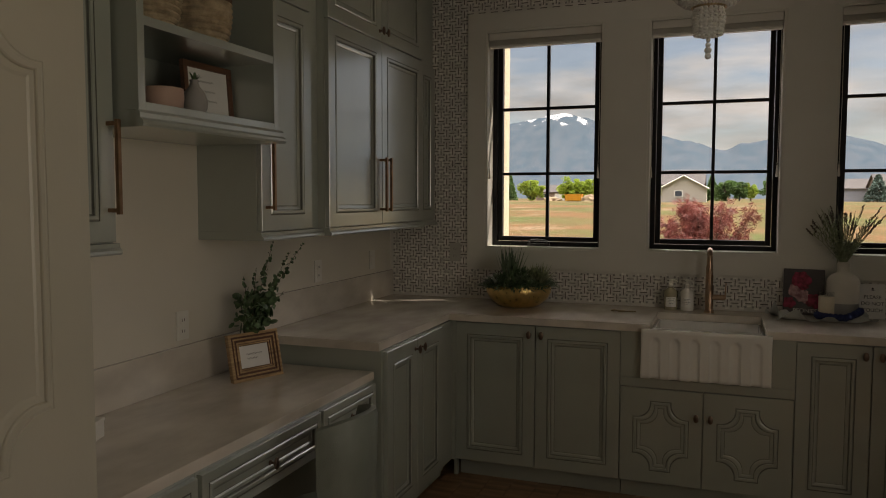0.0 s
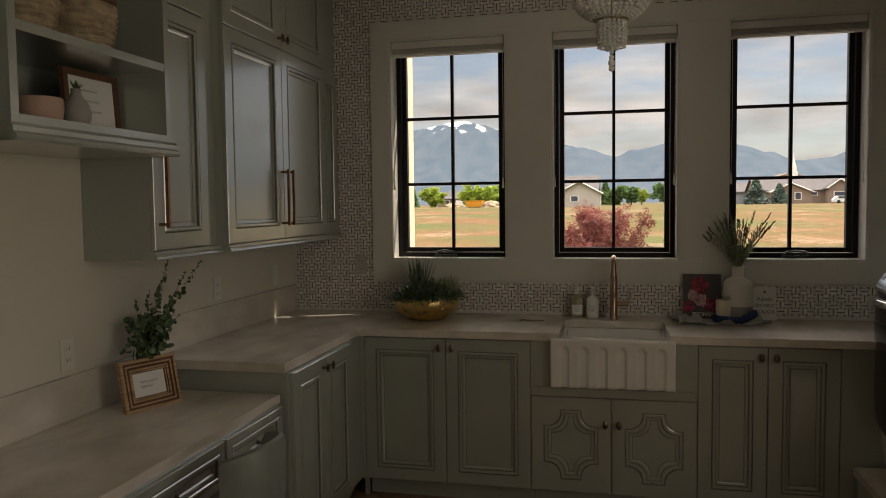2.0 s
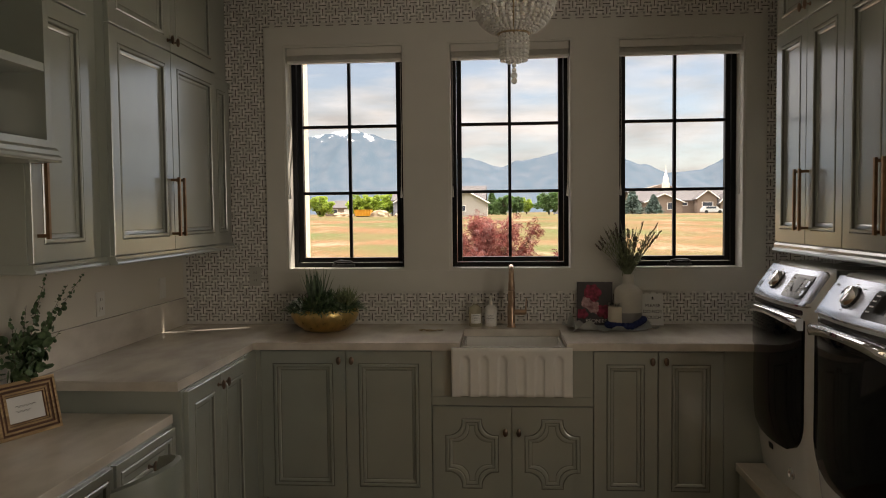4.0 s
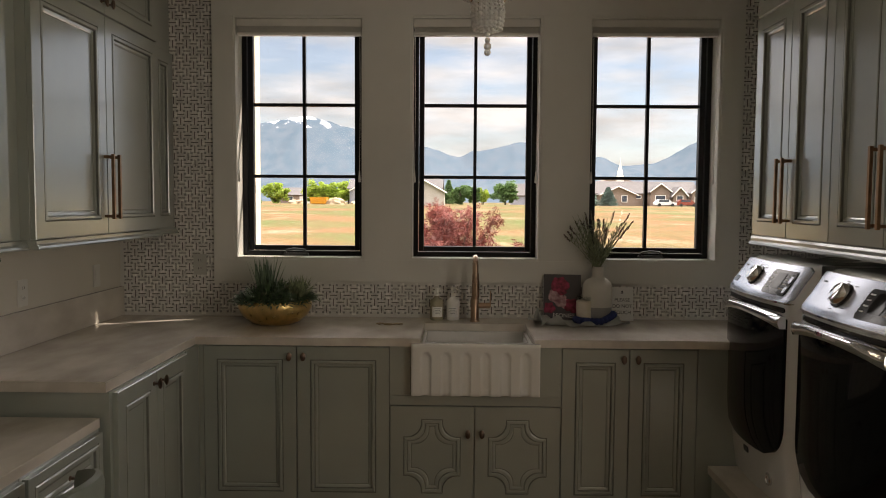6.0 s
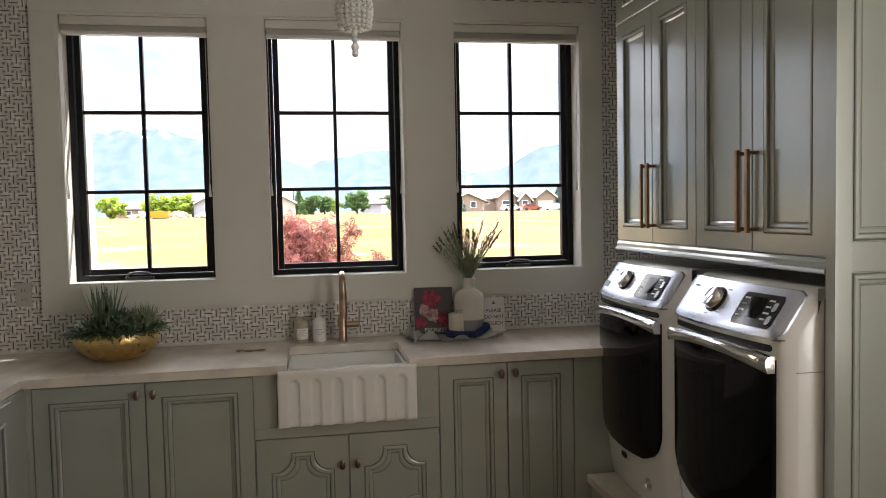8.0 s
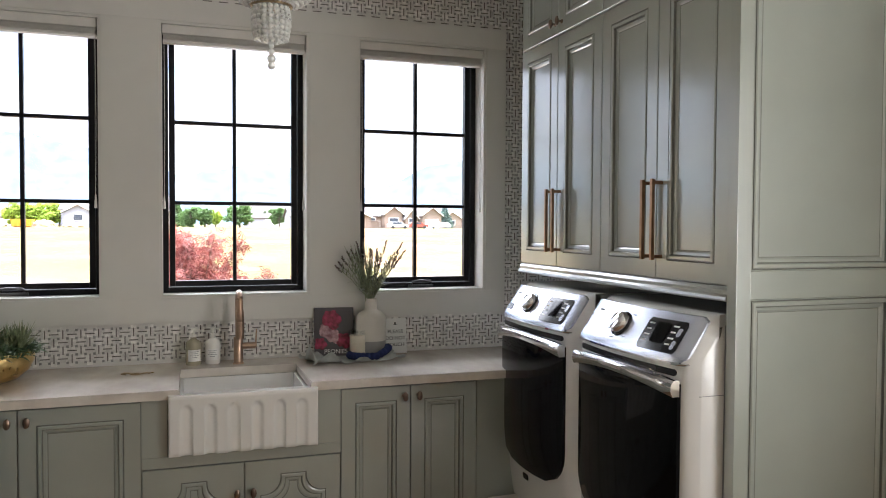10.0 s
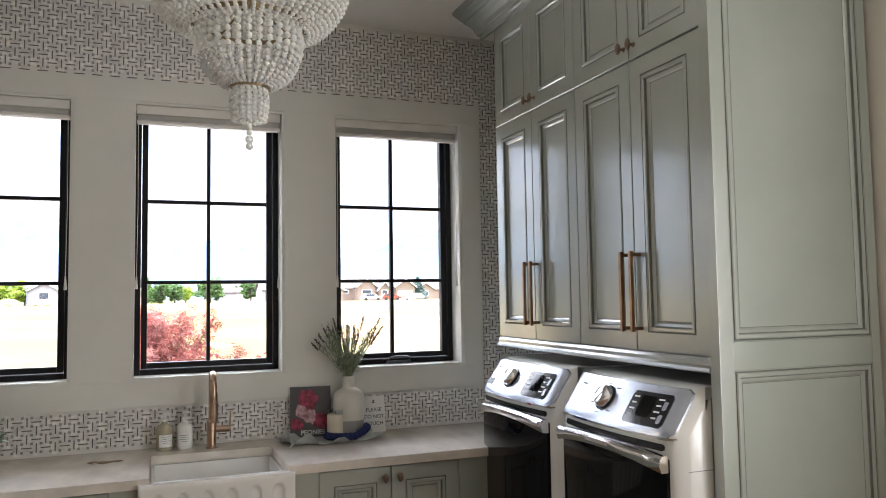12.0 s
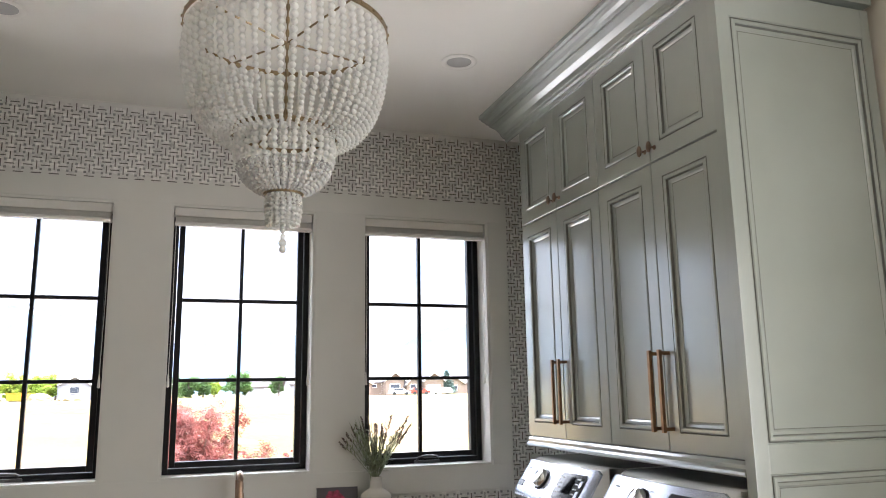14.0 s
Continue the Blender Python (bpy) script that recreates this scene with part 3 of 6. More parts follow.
for z0, z1 in ((0.1203, 1.3657), (1.4513, 2.8107)):
    part("moulded_panel", panel_door(0.5654, z1 - z0, 0.0035, 0, 0.041), SAGE, ep, at=pose(0.0518, 0.062, z0))
# back board and far side of the alcove
solid("alcove_back_panel", boxes((1.93, 1.948, -1.976, -0.473, 0.0, UZ - 0.05)), SAGE, "sage green board behind the washing machines", "cabinet panel")

# side wall: double unit, single units and an open shelf between
XF = -1.645
dlw = 1.15
cabinet("wall_cabinet", pose(XF, -1.44, UZ, 0, 0, 90), dlw, -XL + XF - 0.001, HT - UZ, tiers(dlw, 2, 2.345), up, "wall cabinets", light_rail=0.035)
cabinet("wall_cabinet_filler", pose(-1.672, -0.288, UZ, 0, 0, 90), 0.286, -XL - 1.673, HT - UZ, [(0.012, 0.274, 0.002, 2.345 - UZ, 0, "", 0, 0)], "narrow sage green wall cabinet filling the corner", light_rail=0.03)
cabinet("wall_cabinet", pose(-1.682, -1.93, UZ, 0, 0, 90), 0.488, -XL - 1.683, HT - UZ, [(0.004, 0.40, 0.002, 2.345 - UZ, 0, "pull", 0.035, 0.225), (0.004, 0.40, 2.348 - UZ, HT - UZ - 0.005, 0, "knob", 0.035, 0.99)], "single sage green wall cabinet with a bronze pull", "wall cabinets", light_rail=0.035)
cabinet("wall_cabinet", pose(-1.682, -3.126, UZ, 0, 0, 90), 0.434, -XL - 1.683, HT - UZ, [(0.03, 0.43, 0.002, 2.345 - UZ, 0, "pull", 0.40, 0.225), (0.03, 0.43, 2.348 - UZ, HT - UZ - 0.005, 0, "knob", 0.40, 0.99)], "single sage green wall cabinet with a bronze pull", "wall cabinets", light_rail=0.035)

SHX, SH0 = -1.575, 1.80
sh = thing("open_shelf_cabinet", pose(SHX, -2.688, SH0, 0, 0, 90), "sage green open shelf cabinet over the desk", "shelf")
W, D, HH = 0.756, -XL + SHX - 0.002, HT - SH0
bm = bmesh.new()
box(bm, 0.0302, W - 0.0302, D - 0.012, D, 0.0252, HH - 0.0252)
part("back_panel", bm, SAGE, sh)
for x in (0, W - 0.03):
    part("side_panel", boxes((x, x + 0.03, 0, D, 0, HH), bev=0.001), SAGE, sh)
part("bottom_board", boxes((0.0302, W - 0.0302, 0, D, 0, 0.025), bev=0.001), SAGE, sh)
part("top_board", boxes((0.0302, W - 0.0302, 0, D, HH - 0.025, HH), bev=0.001), SAGE, sh)
for z in (0.252, 0.62):
    part("shelf_board", boxes((0.0305, W - 0.0305, 0.002, D - 0.0125, z, z + 0.028), bev=0.001), SAGE, sh)
bm = bmesh.new()
strip_profile(bm, [(0, 0), (0.022, 0), (0.026, 0.008), (0.024, 0.018), (0.014, 0.026), (0.014, 0.040), (0.006, 0.05), (0, 0.05)], (-0.012, -0.001, -0.05), (W + 0.012, -0.001, -0.05), (0, -1, 0))
box(bm, 0, W, -0.001, D, -0.05, -0.0005)
part("bottom_moulding", bm, SAGE, sh)

# crown mouldings
bm = bmesh.new()
zc = ZC - 0.129
strip_profile(bm, CROWN, (1.324, -0.33, zc), (1.324, -2.2, zc), (-1, 0, 0))
box(bm, 1.3245, 1.972, -2.041, -0.472, HT + 0.001, ZC - 0.001)
solid("crown_moulding", bm, SAGE, "stepped sage green crown moulding up to the ceiling", "moulding", "structure")
bm = bmesh.new()
strip_profile(bm, CROWN, (XF + 0.02, -3.18, zc), (XF + 0.02, -0.001, zc), (1, 0, 0))
box(bm, XL + 0.001, XF + 0.0195, -3.18, -0.001, HT + 0.001, ZC - 0.001)
solid("crown_moulding", bm, SAGE, "stepped sage green crown moulding up to the ceiling", "moulding", "structure")

# tall cream cupboard at the end of the desk
tc = thing("tall_cupboard", pose(-1.33, -4.03, 0, 0, 0, 90), "tall cream painted cupboard with scooped panel doors", "cupboard")
part("body", boxes((0, 0.90, 0, 0.63, 0.0, HT), bev=0.001), DOORPAINT, tc)
for x0, x1 in ((0.03, 0.856),):
    part("cupboard_door", panel_door(x1 - x0, HT - 0.12, 0.09, 0.10, 0.02, [(0.09, x1 - x0 - 0.09, 0.10, 0.80), (0.09, x1 - x0 - 0.09, 0.865, 1.84), (0.09, x1 - x0 - 0.09, 1.92, HT - 0.22)]), DOORPAINT, tc, at=pose(x0, -0.001, 0.1))

# ---- sink and tap ----
sk = thing("farmhouse_sink", pose(-0.008, 0, 0), "white fireclay farmhouse sink with a fluted apron front", "sink")
bm = bmesh.new()
nx, nz = 120, 26
z0, z1, hw, yf = 0.651, 0.896, 0.299, -0.690
grid = []
for j in range(nz + 1):
    row = []
    for i in range(nx + 1):
        x = -hw + 2 * hw * i / nx
        z = z0 + (z1 - z0) * j / nz
        p = (x + hw - 0.022) / (2 * hw - 0.044) * 6
        c = p - math.floor(p) - 0.5
        dep = 0.0
        if 0 <= p <= 6:
            w = abs(c) / 0.27
            cap = max(0.0, min(1.0, (z1 - 0.040 - z - 0.020 * w * w) / 0.008))
            if w < 1:
                dep = 0.012 * (1 - w ** 4) * cap
        edge = min(1.0, min(hw - abs(x), z1 - z, z - z0) / 0.008)
        row.append(bm.verts.new((x, yf + dep + 0.006 * (1 - edge) ** 2, z)))
    grid.append(row)
for j in range(nz):
    for i in range(nx):
        bm.faces.new((grid[j][i], grid[j][i + 1], grid[j + 1][i + 1], grid[j + 1][i]))
back = [bm.verts.new((x, -0.658, z)) for x, z in ((-hw, z0), (hw, z0), (hw, z1), (-hw, z1))]
bm.faces.new(back)
sides = [(grid[0], back[0], back[1]), ([r[-1] for r in grid], back[1], back[2]), (grid[-1][::-1], back[2], back[3]), ([r[0] for r in grid][::-1], back[3], back[0])]
for line, a, b in sides:
    bm.faces.new([*line, b, a])
part("apron", bm, FIRECLAY, sk, smooth=True)
bm = bmesh.new()
o = 0.008
box(bm, -0.262 + o, 0.262 + o, -0.657, -0.622, 0.70, 0.894, 0.006)
box(bm, -0.264 + o, -0.250 + o, -0.6218, -0.202, 0.70, 0.876, 0.004)
box(bm, 0.250 + o, 0.264 + o, -0.6218, -0.202, 0.70, 0.876, 0.004)
box(bm, -0.2498 + o, 0.2498 + o, -0.216, -0.202, 0.70, 0.876, 0.004)
box(bm, -0.264 + o, 0.264 + o, -0.657, -0.202, 0.685, 0.6998, 0.003)
part("basin", bm, FIRECLAY, sk)
bm = bmesh.new()
lathe(bm, [(0, 0.003), (0.028, 0.003), (0.036, 0.001), (0.036, 0), (0, 0)], 20, pose(o, -0.42, 0.70))
part("drain", bm, COPPER, sk, "copper sink drain")

fc = thing("kitchen_tap", pose(0.0, -0.118, CT1), "brushed copper pull-down tap beside the sink", "tap")
bm = bmesh.new()
lathe(bm, [(0, 0), (0.027, 0), (0.027, 0.006), (0.022, 0.009), (0.022, 0.125), (0.019, 0.13), (0, 0.13)], 24)
part("body", bm, COPPER, fc, smooth=True)
bm = bmesh.new()
arc = [(0, 0, 0.12), (0, 0, 0.27)] + [(0, -0.06 + 0.06 * math.cos(a), 0.285 + 0.062 * math.sin(a)) for a in [math.pi * k / 14 for k in range(15)]] + [(0, -0.12, 0.27)]
tube(bm, arc, 0.0145, 14)
part("spout", bm, COPPER, fc, smooth=True)
bm = bmesh.new()
lathe(bm, [(0, 0.135), (0.0175, 0.135), (0.0195, 0.145), (0.0195, 0.215), (0.0175, 0.217), (0.0175, 0.221), (0.0190, 0.223), (0.0175, 0.262), (0.0155, 0.272), (0, 0.272)], 18, pose(0, -0.12, 0))
part("spray_head", bm, COPPER, fc, smooth=True)
bm = bmesh.new()
tube(bm, [(0.018, 0, 0.085), (0.08, 0, 0.085)], 0.0155, 14)
tube(bm, [(0.082, 0, 0.076), (0.083, -0.002, 0.13), (0.085, -0.004, 0.165)], [0.0045, 0.0035, 0.003], 8)
part("lever", bm, COPPER, fc)

# ---- washing machine and dryer on a platform ----
pl = thing("laundry_platform", pose(0, 0, 0), "raised sage platform with a stone top under the machines", "platform")
part("plinth", boxes((1.10, 1.928, -1.974, -0.665, 0.0, 0.29)), SAGE, pl)
part("platform_top", boxes((1.083, 1.929, -1.975, -0.655, 0.2905, 0.328), bev=0.003), QUARTZ, pl)

WM, WH = 0.683, 0.935


def front_y(x, z):
    """The bulging front of a machine: local y at x, z."""
    b = 0.030 * (1 - (x / (WM / 2)) ** 2)
    r = WM / 2 - abs(x)
    corner = 0.04 * max(0, 1 - r / 0.045) ** 2
    lean = 0.0
    if z < 0.30:
        lean = 0.035 * (1 - z / 0.30) ** 1.5
    if z > 0.80:
        lean = (z - 0.80) * 0.72
    return -b + corner + lean


def machine(at, label, drawer):
    m = thing("washing_machine", at, label, "washing machine", "laundry machines")
    bm = bmesh.new()
    zs = [0, 0.02, 0.10, 0.20, 0.30, 0.45, 0.6, 0.74, 0.80, 0.82, 0.86, 0.90, 0.92, 0.93, WH]
    xs = [-WM / 2 * math.cos(math.pi * k / 28) for k in range(29)]
    rows = []
    for z in zs:
        top = max(0, z - 0.91) * 1.2
        row = [bm.verts.new((x, front_y(x, z) + top, z)) for x in xs]
        row += [bm.verts.new((WM / 2, 0.10, z)), bm.verts.new((WM / 2, 0.72, z)), bm.verts.new((-WM / 2, 0.72, z)), bm.verts.new((-WM / 2, 0.10, z))]
        rows.append(row)
    n = len(rows[0])
    for a, b in zip(rows, rows[1:]):
        for k in range(n):
            bm.faces.new((a[k], a[(k + 1) % n], b[(k + 1) % n], b[k]))
    bm.faces.new(rows[0][::-1])
    bm.faces.new(rows[-1])
    part("body", bm, WASHER, m, smooth=True)
    # silver fascia

    def sheet(x0, x1, z0, z1, lift, thick, rad, nx=26, nz=10):
        """A plate that follows the front, with rounded corners."""
        b = bmesh.new()
        g = []
        for j in range(nz + 1):
            z = z0 + (z1 - z0) * j / nz
            d = min(z - z0, z1 - z)
            pull_in = rad - math.sqrt(max(0, rad * rad - (rad - d) ** 2)) if d < rad else 0
            g.append([b.verts.new((x, front_y(x, z) - lift, z)) for x in [x0 + pull_in + (x1 - x0 - 2 * pull_in) * i / nx for i in range(nx + 1)]])
        for j in range(nz):
            for i in range(nx):
                b.faces.new((g[j][i], g[j][i + 1], g[j + 1][i + 1], g[j + 1][i]))
        r = bmesh.ops.extrude_face_region(b, geom=b.faces[:])
        for v in [v for v in r["geom"] if isinstance(v, bmesh.types.BMVert)]:
            v.co.y -= thick
        return b

    part("control_fascia", sheet(-0.318, 0.318, 0.792, 0.926, -0.002, 0.010, 0.02), SILVER, m, "brushed silver control fascia", smooth=True)
    part("fascia_trim", sheet(-0.322, 0.322, 0.786, 0.793, -0.002, 0.014, 0.003, 26, 2), CHROME, m, "chrome trim line")
    tilt = pose(-0.055, front_y(-0.055, 0.866) - 0.008, 0.866, 90 - 36, 0, 0)
    bm = bmesh.new()
    lathe(bm, [(0.040, 0), (0.040, 0.012), (0.034, 0.026), (0.031, 0.028), (0, 0.027)], 32, tilt)
    rim = bmesh.new()
    lathe(rim, [(0.0402, 0.0), (0.046, 0.0), (0.046, 0.005), (0.0402, 0.007), (0.0402, 0.0)], 32, tilt)
    part("dial_ring", rim, DISPLAY, m, "black ring round the dial", smooth=True)
    kb = part("dial", bm, CHROME, m, "chrome selector dial", smooth=True)
    bm = bmesh.new()
    box(bm, -0.002, 0.002, 0.012, 0.028, 0.0272, 0.0285)
    bm.transform(tilt)
    part("dial_mark", bm, PRINTGREY, kb)
    part("display_panel", sheet(0.085, 0.265, 0.815, 0.905, 0.0085, 0.003, 0.008, 10, 8), DISPLAY, m, "black display panel")
    part("display_window", sheet(0.135, 0.20, 0.838, 0.895, 0.012, 0.002, 0.003, 6, 4), DARKGLASS, m)
    for k in range(4):
        z = 0.889 - k * 0.017
        part("program_label", sheet(0.096, 0.122 - 0.004 * (k % 2), z - 0.0022, z + 0.0022, 0.012, 0.0008, 0.001, 3, 2), PRINTWHITE, m)
        part("program_label", sheet(0.210, 0.236 - 0.004 * (k % 2), z - 0.0022, z + 0.0022, 0.012, 0.0008, 0.001, 3, 2), PRINTWHITE, m)
    for z in (0.838, 0.874):
        part("button", sheet(0.240, 0.257, z - 0.012, z + 0.012, 0.012, 0.003, 0.004, 4, 6), SILVER, m)
    for k in range(6):
        a = radians(50 + k * 52)
        cx, cz = -0.055 + 0.075 * math.cos(a), 0.866 + 0.045 * math.sin(a)
        part("cycle_label", sheet(cx - 0.012, cx + 0.012, cz - 0.0014, cz + 0.0014, 0.0085, 0.0006, 0.0005, 3, 2), PRINTGREY, m)
    part("maker_mark", sheet(-0.255, -0.215, 0.892, 0.898, 0.0085, 0.0006, 0.001, 3, 2), PRINTGREY, m)
    if drawer:
        part("detergent_drawer_grip", sheet(-0.29, -0.225, 0.825, 0.848, 0.0085, 0.002, 0.003, 6, 4), DISPLAY, m, "recessed drawer grip")
    # smoked glass door, chrome arch on top
    bm = bmesh.new()
    g = []
    nzr, nxr = 26, 26
    for j in range(nzr + 1):
        f = j / nzr
        z = 0.175 + 0.575 * f
        low = 0.30 - 0.13 * (1 - math.sqrt(max(0, 1 - ((0.305 - z) / 0.13) ** 2))) if z < 0.305 else 0.30
        g.append([bm.verts.new((x, front_y(x, z) - 0.012 - 0.016 * (1 - (x / 0.30) ** 2) * math.sin(math.pi * min(1, f * 1.02)) ** 0.5, z - 0.018 * (x / 0.3) ** 2 * f + 0.022 * (x / 0.3) ** 2 * (1 - f))) for x in [-max(low, 0.02) + 2 * max(low, 0.02) * i / nxr for i in range(nxr + 1)]])
    for j in range(nzr):
        for i in range(nxr):
            bm.faces.new((g[j][i], g[j][i + 1], g[j + 1][i + 1], g[j + 1][i]))
    r = bmesh.ops.extrude_face_region(bm, geom=bm.faces[:])
    for v in [v for v in r["geom"] if isinstance(v, bmesh.types.BMVert)]:
        v.co.y += 0.03
    door = part("door", bm, DARKGLASS, m, "curved black smoked glass door", smooth=True)
    bm = bmesh.new()
    rows = []
    for i in range(33):
        x = -0.305 + 0.61 * i / 32
        q = (x / 0.305) ** 2
        zc, y = 0.742 - 0.018 * q, front_y(x, 0.72) - 0.030
        hgt = 0.013 + 0.007 * q
        rows.append([bm.verts.new((x, y + dy, zc + dz * hgt)) for dy, dz in ((0.02, 1.0), (0.0, 1.0), (-0.010, 0.5), (-0.012, -0.5), (-0.004, -1.4), (0.02, -1.4))])
    for a, b in zip(rows, rows[1:]):
        for k in range(6):
            bm.faces.new((a[k], a[(k + 1) % 6], b[(k + 1) % 6], b[k]))
    bm.faces.new(rows[0])
    bm.faces.new(rows[-1][::-1])
    part("door_handle", bm, CHROME, door, "arched chrome door grip", smooth=True)
    # black strip painting in the shade above the grip
    part("handle_shadow_gap", sheet(-0.285, 0.285, 0.752, 0.772, 0.0, 0.004, 0.008, 20, 4), DISPLAY, door)
    if drawer:
        part("badge", sheet(-0.06, -0.01, 0.125, 0.15, 0.001, 0.004, 0.003, 5, 3), DISPLAY, m)
    bm = bmesh.new()
    lathe(bm, [(0.026, 0), (0.026, 0.008), (0.019, 0.012), (0.017, 0.007), (0, 0.007)], 24, pose(0.17, front_y(0.17, 0.08) + 0.002, 0.08, 90, 0, 0))
    part("filter_cap", bm, CHROME, m, "round chrome cap")
    # split line on the side
    part("side_seam", boxes((WM / 2 - 0.001, WM / 2 + 0.0015, 0.12, 0.124, 0.0, WH - 0.03), (WM / 2 - 0.001, WM / 2 + 0.0015, 0.03, 0.119, 0.70, 0.702)), PRINTGREY, m)
    return m


machine(pose(1.205, -0.876, 0.3285, 0, 0, -90) @ Matrix.Diagonal((1.02, 1, 1.055, 1)), "white front-loading washing machine with a smoked glass door", True)
machine(pose(1.205, -1.616, 0.3285, 0, 0, -90) @ Matrix.Diagonal((1.02, 1, 1.055, 1)), "white front-loading dryer with a smoked glass door", False)

# ---- chandelier ----
CX, CY = -0.008, -1.695
ch = thing("beaded_chandelier", pose(CX, CY, 0), "three-tier chandelier strung with frosted glass beads on aged brass rings", "chandelier")


def ring(r, z, th):
    """A flat brass hoop with a stud over each strand."""
    bm = bmesh.new()
    lathe(bm, [(r, z - th), (r + 0.003, z - th), (r + 0.003, z + th), (r, z + th), (r, z - th)], 72)
    for k in range(36):
        a = 2 * math.pi * (k + 0.5) / 36
        bmesh.ops.create_cube(bm, size=th * 0.8, matrix=pose((r + 0.004) * math.cos(a), (r + 0.004) * math.sin(a), z, 0, 0, math.degrees(a)))
    return bm


part("ring", ring(0.303, 2.702, 0.008), AGEDBRASS, ch, "aged brass ring")
part("ring", ring(0.152, 2.378, 0.006), AGEDBRASS, ch, "aged brass ring")
part("ring", ring(0.053, 2.196, 0.005), AGEDBRASS, ch, "aged brass ring")
bm = bmesh.new()
tube(bm, [(0, 0, 2.18), (0, 0, 3.0)], 0.0028, 8)
for k in range(14):
    lathe(bm, [(0, -0.016), (0.005, -0.010), (0.0065, 0), (0.005, 0.010), (0, 0.016)], 10, pose(0, 0, 2.36 + k * 0.043))
for k in range(4):
    a = math.pi / 2 * k + 0.5
    c, e = math.cos(a), math.sin(a)
    tube(bm, [(0.004 * c, 0.004 * e, 2.672), (0.15 * c, 0.15 * e, 2.688), (0.301 * c, 0.301 * e, 2.702)], 0.0032, 6)
    tube(bm, [(0.01 * c, 0.01 * e, 2.44), (0.150 * c, 0.150 * e, 2.378)], 0.003, 6)
    # loop standing on the hoop
    tube(bm, [(0.304 * c, 0.304 * e, 2.708), (0.304 * c - 0.009 * e, 0.304 * e + 0.009 * c, 2.722), (0.304 * c, 0.304 * e, 2.738), (0.304 * c + 0.009 * e, 0.304 * e - 0.009 * c, 2.722)], 0.0024, 6, closed=True)
lathe(bm, [(0, 2.985), (0.02, 2.985), (0.06, 3.03), (0.062, 3.049), (0, 3.049)], 24)
part("stem", bm, AGEDBRASS, ch, "aged brass stem with ceiling cup")
for k in range(3):
    a = 2 * math.pi * k / 3 + 1.0
    bm = bmesh.new()
    lathe(bm, [(0, 2.42), (0.014, 2.42), (0.014, 2.475), (0.011, 2.48), (0.010, 2.52), (0.004, 2.56), (0, 2.562)], 12, pose(0.07 * math.cos(a), 0.07 * math.sin(a), 0))
    part("candle_lamp", bm, PLASTICW, ch, "unlit candle lamp")


def smooth_line(ctrl, per=10):
    """A soft curve through (radius, height) pairs."""
    c = [Vector((p[0], 0, p[1])) for p in ctrl]
    c = [2 * c[0] - c[1]] + c + [2 * c[-1] - c[-2]]
    out = []
    for p0, p1, p2, p3 in zip(c, c[1:], c[2:], c[3:]):
        for k in range(per):
            t = k / per
            out.append(0.5 * (2 * p1 + (p2 - p0) * t + (2 * p0 - 5 * p1 + 4 * p2 - p3) * t * t + (3 * p1 - p0 - 3 * p2 + p3) * t ** 3))
    return out + [c[-2]]


def strand(ctrl, r, taper=1.0, n=8):
    """Beads of radius r threaded along a curve, joined by their thread."""
    pts = smooth_line(ctrl)
    lens = [0.0]
    for p, q in zip(pts, pts[1:]):
        lens.append(lens[-1] + (q - p).length)
    total = lens[-1]

    def at(d):
        d = min(max(d, 0.0), total)
        i = next((k for k in range(1, len(lens)) if lens[k] >= d), len(lens) - 1)
        f = (d - lens[i - 1]) / (lens[i] - lens[i - 1])
        return pts[i - 1].lerp(pts[i], f), (pts[i] - pts[i - 1]).normalized()

    bm = bmesh.new()
    rings = []
    side = Vector((0, 1, 0))
    d, k = 0.0, 0
    while d + r * taper < total:
        rr = r * (1 - (1 - taper) * d / total) * (0.94 + 0.1 * ((k * 7 + 3) % 5) / 4)
        for f in (-0.97, -0.8, -0.4, 0.0, 0.4, 0.8, 0.97):
            p, t = at(d + rr + f * rr)
            q = rr * math.sqrt(1 - f * f)
            u = side.cross(t)
            rings.append([bm.verts.new(p + q * (math.cos(2 * math.pi * j / n) * side + math.sin(2 * math.pi * j / n) * u)) for j in range(n)])
        d += 2.03 * rr
        k += 1
    for a, b in zip(rings, rings[1:]):
        for j in range(n):
            bm.faces.new((a[j], a[(j + 1) % n], b[(j + 1) % n], b[j]))
    bm.faces.new(rings[0])
    bm.faces.new(rings[-1][::-1])
    return mesh_of(bm, "bead_strand", BEAD, True)


def strands(n, mesh, turn=0.0):
    for k in range(n):
        ob = new("bead_strand", mesh)
        ob.parent = ch
        ob.matrix_basis = pose(0, 0, 0, 0, 0, 360 * k / n + turn)


strands(54, strand([(0.290, 2.694), (0.299, 2.61), (0.289, 2.515), (0.265, 2.438), (0.222, 2.378), (0.162, 2.350)], 0.0118, 0.52))
strands(32, strand([(0.136, 2.370), (0.144, 2.33), (0.138, 2.285), (0.119, 2.240), (0.084, 2.208), (0.056, 2.200)], 0.0108, 0.55), 4)
strands(18, strand([(0.045, 2.192), (0.050, 2.155), (0.043, 2.10)], 0.0070))
strands(8, strand([(0.024, 2.19), (0.022, 2.092)], 0.0062))
for z, r in ((2.085, 0.008), (2.068, 0.009), (2.049, 0.0125), (2.03, 0.011)):
    bm = bmesh.new()
    bmesh.ops.create_uvsphere(bm, u_segments=14, v_segments=10, radius=r, matrix=pose(0, 0, z))
    part("drop_bead", bm, BEAD, ch, "larger hanging glass bead", smooth=True)

